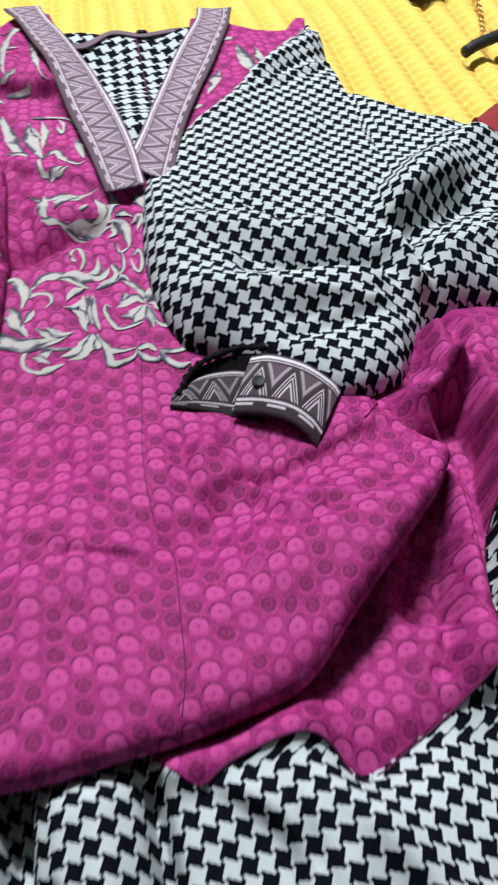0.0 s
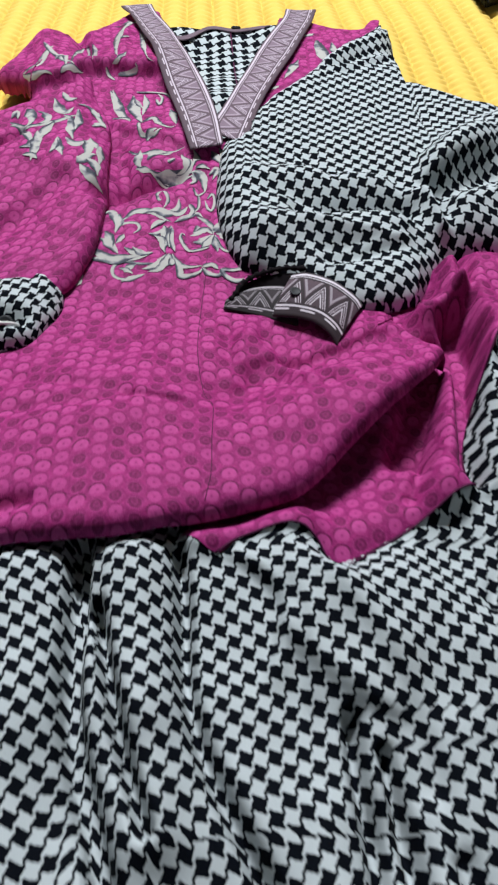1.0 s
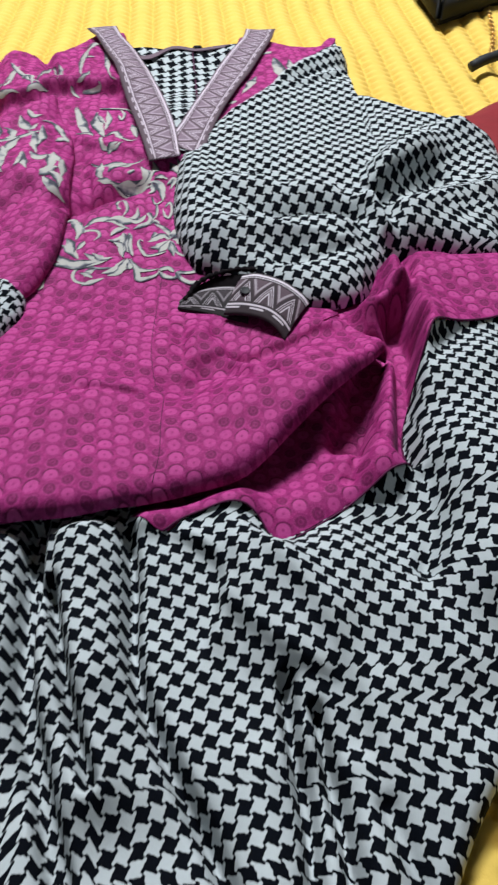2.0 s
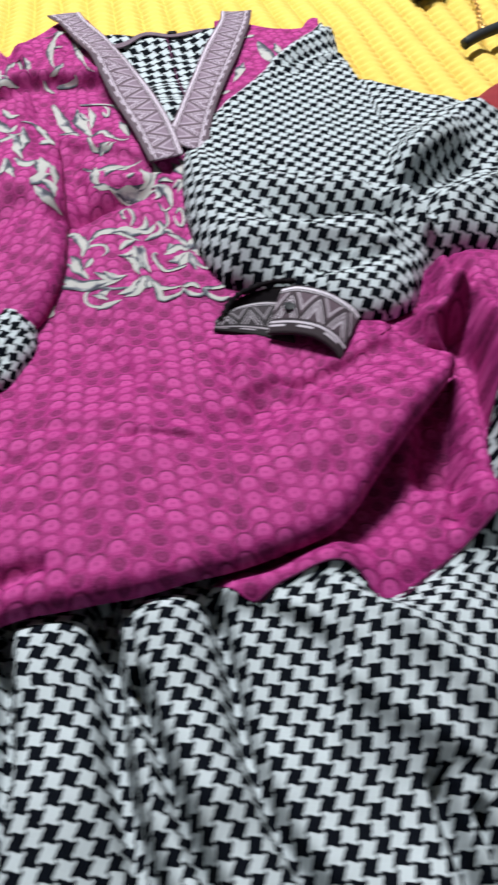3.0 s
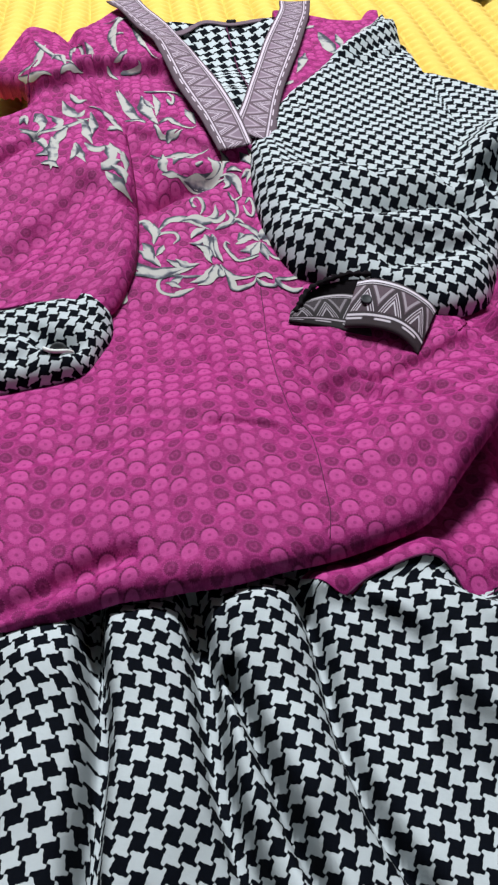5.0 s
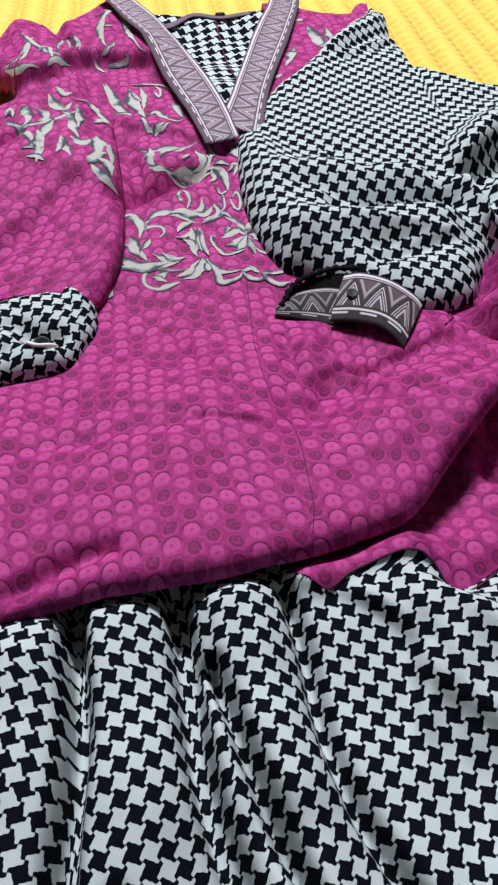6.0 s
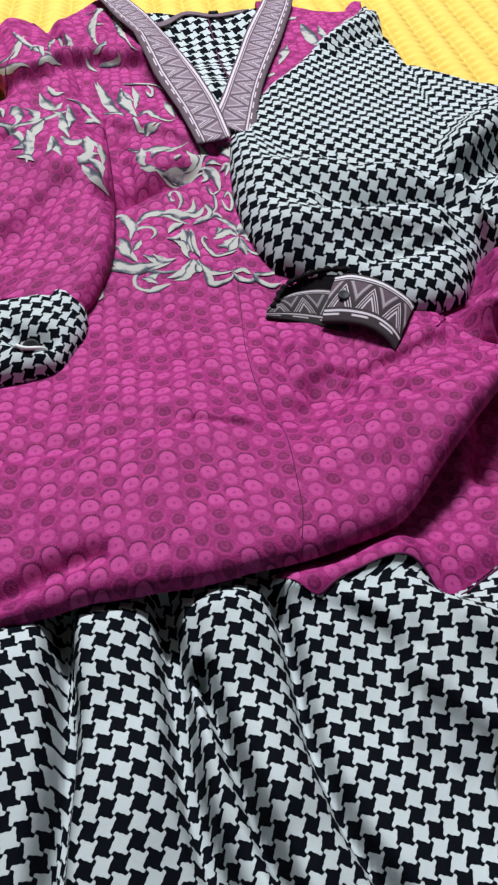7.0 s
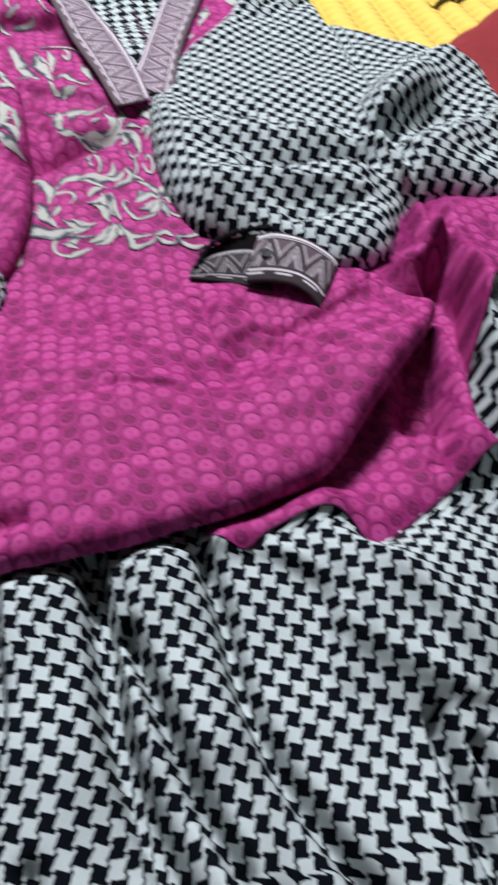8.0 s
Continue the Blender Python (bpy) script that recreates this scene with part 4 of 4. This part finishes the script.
SCROLL_SOUTH = [
    (0.0031, (-0.065, -0.167), (-0.079, -0.165), (-0.090, -0.162), (-0.099, -0.164), (-0.103, -0.171), (-0.100, -0.179), (-0.090, -0.182), (-0.075, -0.178)),
    (0.0062, (-0.083, -0.164), (-0.090, -0.169), (-0.093, -0.174)),
    (0.0050, (-0.097, -0.169), (-0.091, -0.171), (-0.085, -0.176)),
    (0.0055, (-0.095, -0.185), (-0.085, -0.181), (-0.075, -0.178)),
    (0.0085, (-0.057, -0.155), (-0.062, -0.166), (-0.070, -0.171), (-0.078, -0.172)),
    (0.0073, (-0.057, -0.157), (-0.062, -0.172), (-0.073, -0.176)),
    (0.0079, (-0.055, -0.155), (-0.054, -0.165), (-0.058, -0.172)),
    (0.0056, (-0.054, -0.161), (-0.052, -0.169), (-0.049, -0.167)),
    (0.0051, (-0.052, -0.156), (-0.047, -0.169), (-0.043, -0.174), (-0.034, -0.175), (-0.026, -0.173)),
    (0.0056, (-0.050, -0.163), (-0.046, -0.178), (-0.044, -0.185), (-0.035, -0.184), (-0.028, -0.180), (-0.026, -0.174)),
    (0.0045, (-0.026, -0.174), (-0.018, -0.172), (-0.013, -0.177)),
    (0.0050, (-0.027, -0.175), (-0.022, -0.182), (-0.013, -0.185), (-0.010, -0.178)),
    (0.0039, (-0.010, -0.177), (-0.001, -0.178), (0.009, -0.176)),
    (0.0045, (-0.011, -0.177), (-0.007, -0.186), (0.001, -0.192), (0.009, -0.190)),
    (0.0072, (-0.138, -0.192), (-0.132, -0.187), (-0.127, -0.177)),
]
ARM = [
    (0.0049, (-0.212, 0.027), (-0.197, 0.018), (-0.182, 0.020), (-0.165, 0.032), (-0.149, 0.043)),
    (0.0075, (-0.211, 0.021), (-0.200, 0.016), (-0.188, -0.009), (-0.182, -0.027)),
    (0.0099, (-0.199, 0.036), (-0.195, 0.049), (-0.191, 0.025), (-0.197, 0.016)),
    (0.0092, (-0.188, 0.051), (-0.181, 0.048), (-0.176, 0.030), (-0.183, 0.022)),
    (0.0109, (-0.174, 0.076), (-0.169, 0.062), (-0.160, 0.047), (-0.153, 0.060)),
    (0.0067, (-0.167, 0.086), (-0.160, 0.075), (-0.151, 0.079)),
    (0.0104, (-0.161, 0.041), (-0.153, 0.033), (-0.151, 0.007), (-0.147, -0.010)),
    (0.0065, (-0.150, 0.067), (-0.140, 0.068), (-0.133, 0.059), (-0.126, 0.041)),
    (0.0077, (-0.148, 0.054), (-0.146, 0.035), (-0.147, 0.009)),
    (0.0089, (-0.169, 0.028), (-0.177, 0.007), (-0.182, -0.016)),
    (0.0114, (-0.195, -0.025), (-0.185, -0.019), (-0.181, -0.008), (-0.183, 0.008)),
    (0.0099, (-0.184, -0.002), (-0.181, -0.025), (-0.183, -0.045)),
    (0.0065, (-0.191, -0.037), (-0.183, -0.036), (-0.176, -0.044)),
]
ARM_EDGE = [
    (0.0086, (-0.162, -0.004), (-0.159, -0.023), (-0.153, -0.043)),
    (0.0066, (-0.166, -0.036), (-0.162, -0.022), (-0.163, -0.005)),
    (0.0094, (-0.154, -0.007), (-0.144, -0.017), (-0.133, -0.006)),
    (0.0098, (-0.136, -0.009), (-0.131, -0.028), (-0.135, -0.043)),
    (0.0100, (-0.132, 0.002), (-0.125, -0.020), (-0.119, -0.021)),
    (0.0110, (-0.140, -0.049), (-0.132, -0.038), (-0.123, -0.034)),
    (0.0107, (-0.137, -0.050), (-0.130, -0.060), (-0.123, -0.067), (-0.117, -0.070)),
    (0.0089, (-0.132, -0.041), (-0.124, -0.049), (-0.121, -0.062)),
    (0.0065, (-0.121, -0.014), (-0.120, -0.035), (-0.120, -0.048)),
    (0.0071, (-0.134, 0.033), (-0.127, 0.039), (-0.120, 0.034)),
    (0.0058, (-0.130, 0.063), (-0.127, 0.047), (-0.120, 0.037)),
    (0.0057, (-0.212, 0.035), (-0.208, 0.046), (-0.205, 0.032)),
]
YOKE_EAST = [
    (0.0145, (0.117, 0.279), (0.12, 0.246), (0.125, 0.207)),
    (0.0084, (0.135, 0.269), (0.134, 0.225)),
    (0.0065, (0.179, 0.291), (0.165, 0.267), (0.155, 0.264)),
    (0.0098, (0.09, 0.225), (0.077, 0.182), (0.068, 0.16)),
    (0.0064, (0.117, 0.304), (0.103, 0.295)),
    (0.0069, (0.061, 0.142), (0.051, 0.134)),
]


def scrolls(strokes, surface):
    """Painted scrolls and leaves lying on the cloth, one tapered stroke over the other."""
    s = np.linspace(0, 1, 32)
    for order, (w, *pts) in enumerate(strokes):
        c = spline(pts, 32)
        t = np.gradient(c, axis=0)
        t /= np.linalg.norm(t, axis=1)[:, None] + 1e-9
        side = np.stack([-t[:, 1], t[:, 0]], 1)
        if w < 0.0050:
            prof = np.minimum(1, 6 * s + 0.4) * np.minimum(1, 4 * (1 - s) + 0.2)
        else:
            prof = np.minimum(1, 2.6 * s + 0.16) * np.minimum(1, 2.2 * (1 - s)) ** 0.85 * (1 + 0.12 * np.sin(s * 13 + order))
        f = np.linspace(-1, 1, 7)
        v = c[:, None] + side[:, None] * (w * 0.5 * prof)[:, None, None] * f[None, :, None]
        z = surface(v[..., 0], v[..., 1]) + 0.0003 + 0.00006 * order
        uv = np.dstack([np.repeat(s[:, None], 7, 1), np.repeat((f if order % 2 else -f)[None] * 0.5 + 0.5, 32, 0)])
        ob = sheet("scroll_leaf", np.dstack([v, z]), uv, PRINT, dress, thick=0)
        ob.data.flip_normals()


for rows in (SHOULDER_CAP, YOKE_WEST, YOKE_EAST, CHEST_UPPER, SCROLL_NORTH, SCROLL_FAN, SCROLL_WEST, SCROLL_SOUTH):
    scrolls(rows, body_top)
for rows in (ARM, ARM_EDGE):
    scrolls(rows, lambda x, y: np.maximum(arm_top(x, y), body_top(x, y)))

# front seam of the bodice
line = spline([(-0.022, -0.16), (-0.026, -0.21), (-0.030, -0.261), (-0.030, -0.302), (-0.026, -0.336), (-0.020, -0.350), (-0.021, -0.391), (-0.022, -0.42), (-0.026, -0.440)], 90)
part("front_seam", tube([(a, b, float(body_top(np.array(a), np.array(b))) + 0.0000) for a, b in line], 0.0003, 6), THREAD, dress, "thin dark front seam")

# ---------------------------------------------------------------- open cuff of the checked sleeve


def strip(name, high, low, bulge, material, label, n=60, m=16, reverse=False):
    """A curved band between an upper and a lower edge."""
    a, b = spline(high, n), spline(low, n)
    k = np.linspace(0, 1, m)[:, None, None]
    p = a[None] * (1 - k) + b[None] * k
    p[..., 2] += bulge * np.sin(math.pi * k[..., 0])
    run = np.r_[0, np.cumsum(np.linalg.norm(np.diff(b, axis=0), axis=1))]
    uv = np.dstack([np.repeat(run[None], m, 0), np.repeat(1 - k[:, :, 0] if reverse else k[:, :, 0], n, 1)])
    return sheet(name, p, uv, material, dress, label, thick=0.0016)


# the shade in the cuff opening is this sheet's near-black colour
strip("cuff_inside", [(-0.006, -0.224, 0.023), (0.006, -0.209, 0.027), (0.020, -0.202, 0.030), (0.040, -0.199, 0.032), (0.056, -0.203, 0.034)],
      [(-0.010, -0.229, 0.020), (0.012, -0.226, 0.019), (0.034, -0.231, 0.019), (0.058, -0.240, 0.020), (0.07, -0.245, 0.020)], -0.004, SHADE_AND_GATHER_BLACK, "inside of the open cuff, its shade painted near-black")
strip("cuff_back", [(-0.006, -0.220, 0.024), (0.012, -0.209, 0.025), (0.034, -0.207, 0.026), (0.052, -0.213, 0.026)],
      [(-0.010, -0.231, 0.022), (0.012, -0.237, 0.021), (0.032, -0.246, 0.021), (0.048, -0.253, 0.021)], 0.003, TRIM_SHADED, "far half of the mauve-grey cuff, colours darkened for shade")
cuff_front = strip("cuff_front", [(0.047, -0.206, 0.036), (0.060, -0.210, 0.040), (0.080, -0.219, 0.038), (0.096, -0.231, 0.032), (0.101, -0.237, 0.027)],
      [(0.028, -0.246, 0.026), (0.045, -0.252, 0.029), (0.060, -0.260, 0.030), (0.070, -0.269, 0.027), (0.076, -0.277, 0.021)], 0.004, TRIM_CUFF, "near half of the mauve-grey cuff with woven triangles")


def button(x, y, z, r, tilt, parent):
    bm = bmesh.new()
    prof = [(0.0, 0.18), (0.55, 0.16), (0.7, 0.28), (0.9, 0.28), (1.0, 0.18), (1.0, 0.0)]
    rings = [[bm.verts.new((r * a * math.cos(TAU * k / 20), r * a * math.sin(TAU * k / 20), r * h)) for k in range(20)] for a, h in prof[1:]]
    c = bm.verts.new((0, 0, r * 0.3))
    for k in range(20):
        bm.faces.new((c, rings[0][k], rings[0][(k + 1) % 20]))
        for a, b in zip(rings[:-1], rings[1:]):
            bm.faces.new((a[k], b[k], b[(k + 1) % 20], a[(k + 1) % 20]))
    bmesh.ops.transform(bm, matrix=pose(x, y, z, *tilt), verts=bm.verts)
    return part("button", bm, BLACK_PLASTIC, parent, "small black button")


button(0.047, -0.231, 0.0375, 0.0044, (10, 4, 0), cuff_front)
bx, by = -0.176, -0.257
bz = float(cuff_top(np.array(bx), np.array(by)))
button(bx, by, bz + 0.0015, 0.0062, (32, 5, 0), checked_cuff)
loop = [(bx + 0.0095 * math.cos(q), by - 0.002 + 0.0065 * math.sin(q)) for q in np.linspace(3.6, 6.6, 18)]
part("button_loop", tube([(a, b, float(cuff_top(np.array(a), np.array(b))) + 0.0022) for a, b in loop], 0.0014, 8), WHITE_THREAD, checked_cuff, "white button loop")
# gathered dark edge above the cuff
rng = random.Random(4)
pts = spline([(-0.004, -0.224, 0.025), (0.008, -0.207, 0.030), (0.022, -0.200, 0.033), (0.042, -0.196, 0.035), (0.058, -0.201, 0.037)], 40)
part("cuff_gather", tube([(a + rng.uniform(-0.0006, 0.0006), b + rng.uniform(-0.0006, 0.0006), c) for a, b, c in pts], [0.0022 + 0.0008 * math.sin(k * 1.9) for k in range(40)], 8), SHADE_AND_GATHER_BLACK, dress, "dark gathered edge of the cuff")

# back of the neckline
band("back_neck_band", [(-0.095, 0.341), (-0.051, 0.311), (-0.013, 0.341), (0.020, 0.332), (0.059, 0.342), (0.10, 0.343)], [(-0.095, 0.332), (-0.048, 0.300), (-0.013, 0.332), (0.020, 0.323), (0.056, 0.333), (0.10, 0.335)], lambda x, y: 0.022 + 0 * x, label="mauve-grey back of the neckline", material=MAUVE)
part("neck_label", box(0.014, 0.026, 0.331, 0.334, 0.020, 0.025, 0.001), BLACK_PLASTIC, dress, "small black woven label")

# ---------------------------------------------------------------- things beside the dress
red = coons([(0.325, 0.120), (0.380, 0.168), (0.45, 0.215), (0.62, 0.29)], [(0.30, -0.16), (0.42, -0.22), (0.62, -0.25)], [(0.325, 0.120), (0.30, 0.0), (0.30, -0.16)], [(0.62, 0.29), (0.62, -0.25)], 70, 70)
x, y = red[..., 0], red[..., 1]
edge = spline([(0.325, 0.120), (0.380, 0.168), (0.45, 0.215), (0.62, 0.29)], 40)
z = 0.003 + 0.024 * rounded(to_line(x, y, edge), 0.03) + ripple(x, y, 51, 0.08, 0.003)
tagged(sheet("red_cloth", np.dstack([x, y, z]), red, RED_CLOTH), "dark red folded cloth on the yellow blanket", "cloth")

bag = tagged(new("handbag"), "small black handbag with a strap and gold chain on the blanket", "handbag")
bm = bmesh.new()
foot = [(0.366, 0.432), (0.56, 0.566), (0.51, 0.70), (0.362, 0.60)]
lo = [bm.verts.new((a, b, 0.0)) for a, b in foot]
hi = [bm.verts.new((a * 0.94 + 0.45 * 0.06, b * 0.94 + 0.57 * 0.06, 0.055)) for a, b in foot]
bm.faces.new(lo[::-1]), bm.faces.new(hi)
for k in range(4):
    bm.faces.new((lo[k], lo[(k + 1) % 4], hi[(k + 1) % 4], hi[k]))
bmesh.ops.bevel(bm, geom=bm.edges[:], offset=0.012, segments=4, affect="EDGES")
part("bag_body", bm, BLACK_PLASTIC, bag)
part("strap", tube(spline([(0.378, 0.279, 0.009), (0.395, 0.287, 0.014), (0.43, 0.302, 0.018), (0.475, 0.322, 0.022), (0.54, 0.37, 0.022), (0.58, 0.46, 0.02), (0.57, 0.54, 0.02)], 50), 0.0068, 12), BLACK_PLASTIC, bag, "black padded strap")
links = spline([(0.408, 0.298, 0.022), (0.418, 0.325, 0.008), (0.432, 0.365, 0.006), (0.442, 0.40, 0.008), (0.455, 0.47, 0.012)], 26)
for k, p in enumerate(links):
    a = links[min(k + 1, 25)] - links[max(k - 1, 0)]
    yaw = math.atan2(a[1], a[0])
    ring = [Vector((0.0048 * math.cos(TAU * q / 12), 0.0028 * math.sin(TAU * q / 12), 0)) for q in range(12)]
    turn = pose(*p, 90 if k % 2 else 0, 0, 0).to_3x3()
    spin = Matrix.Rotation(yaw, 3, "Z")
    part("chain_link", tube([Vector(p) + spin @ (turn @ q) for q in ring], 0.0009, 6, True), GOLD, bag)
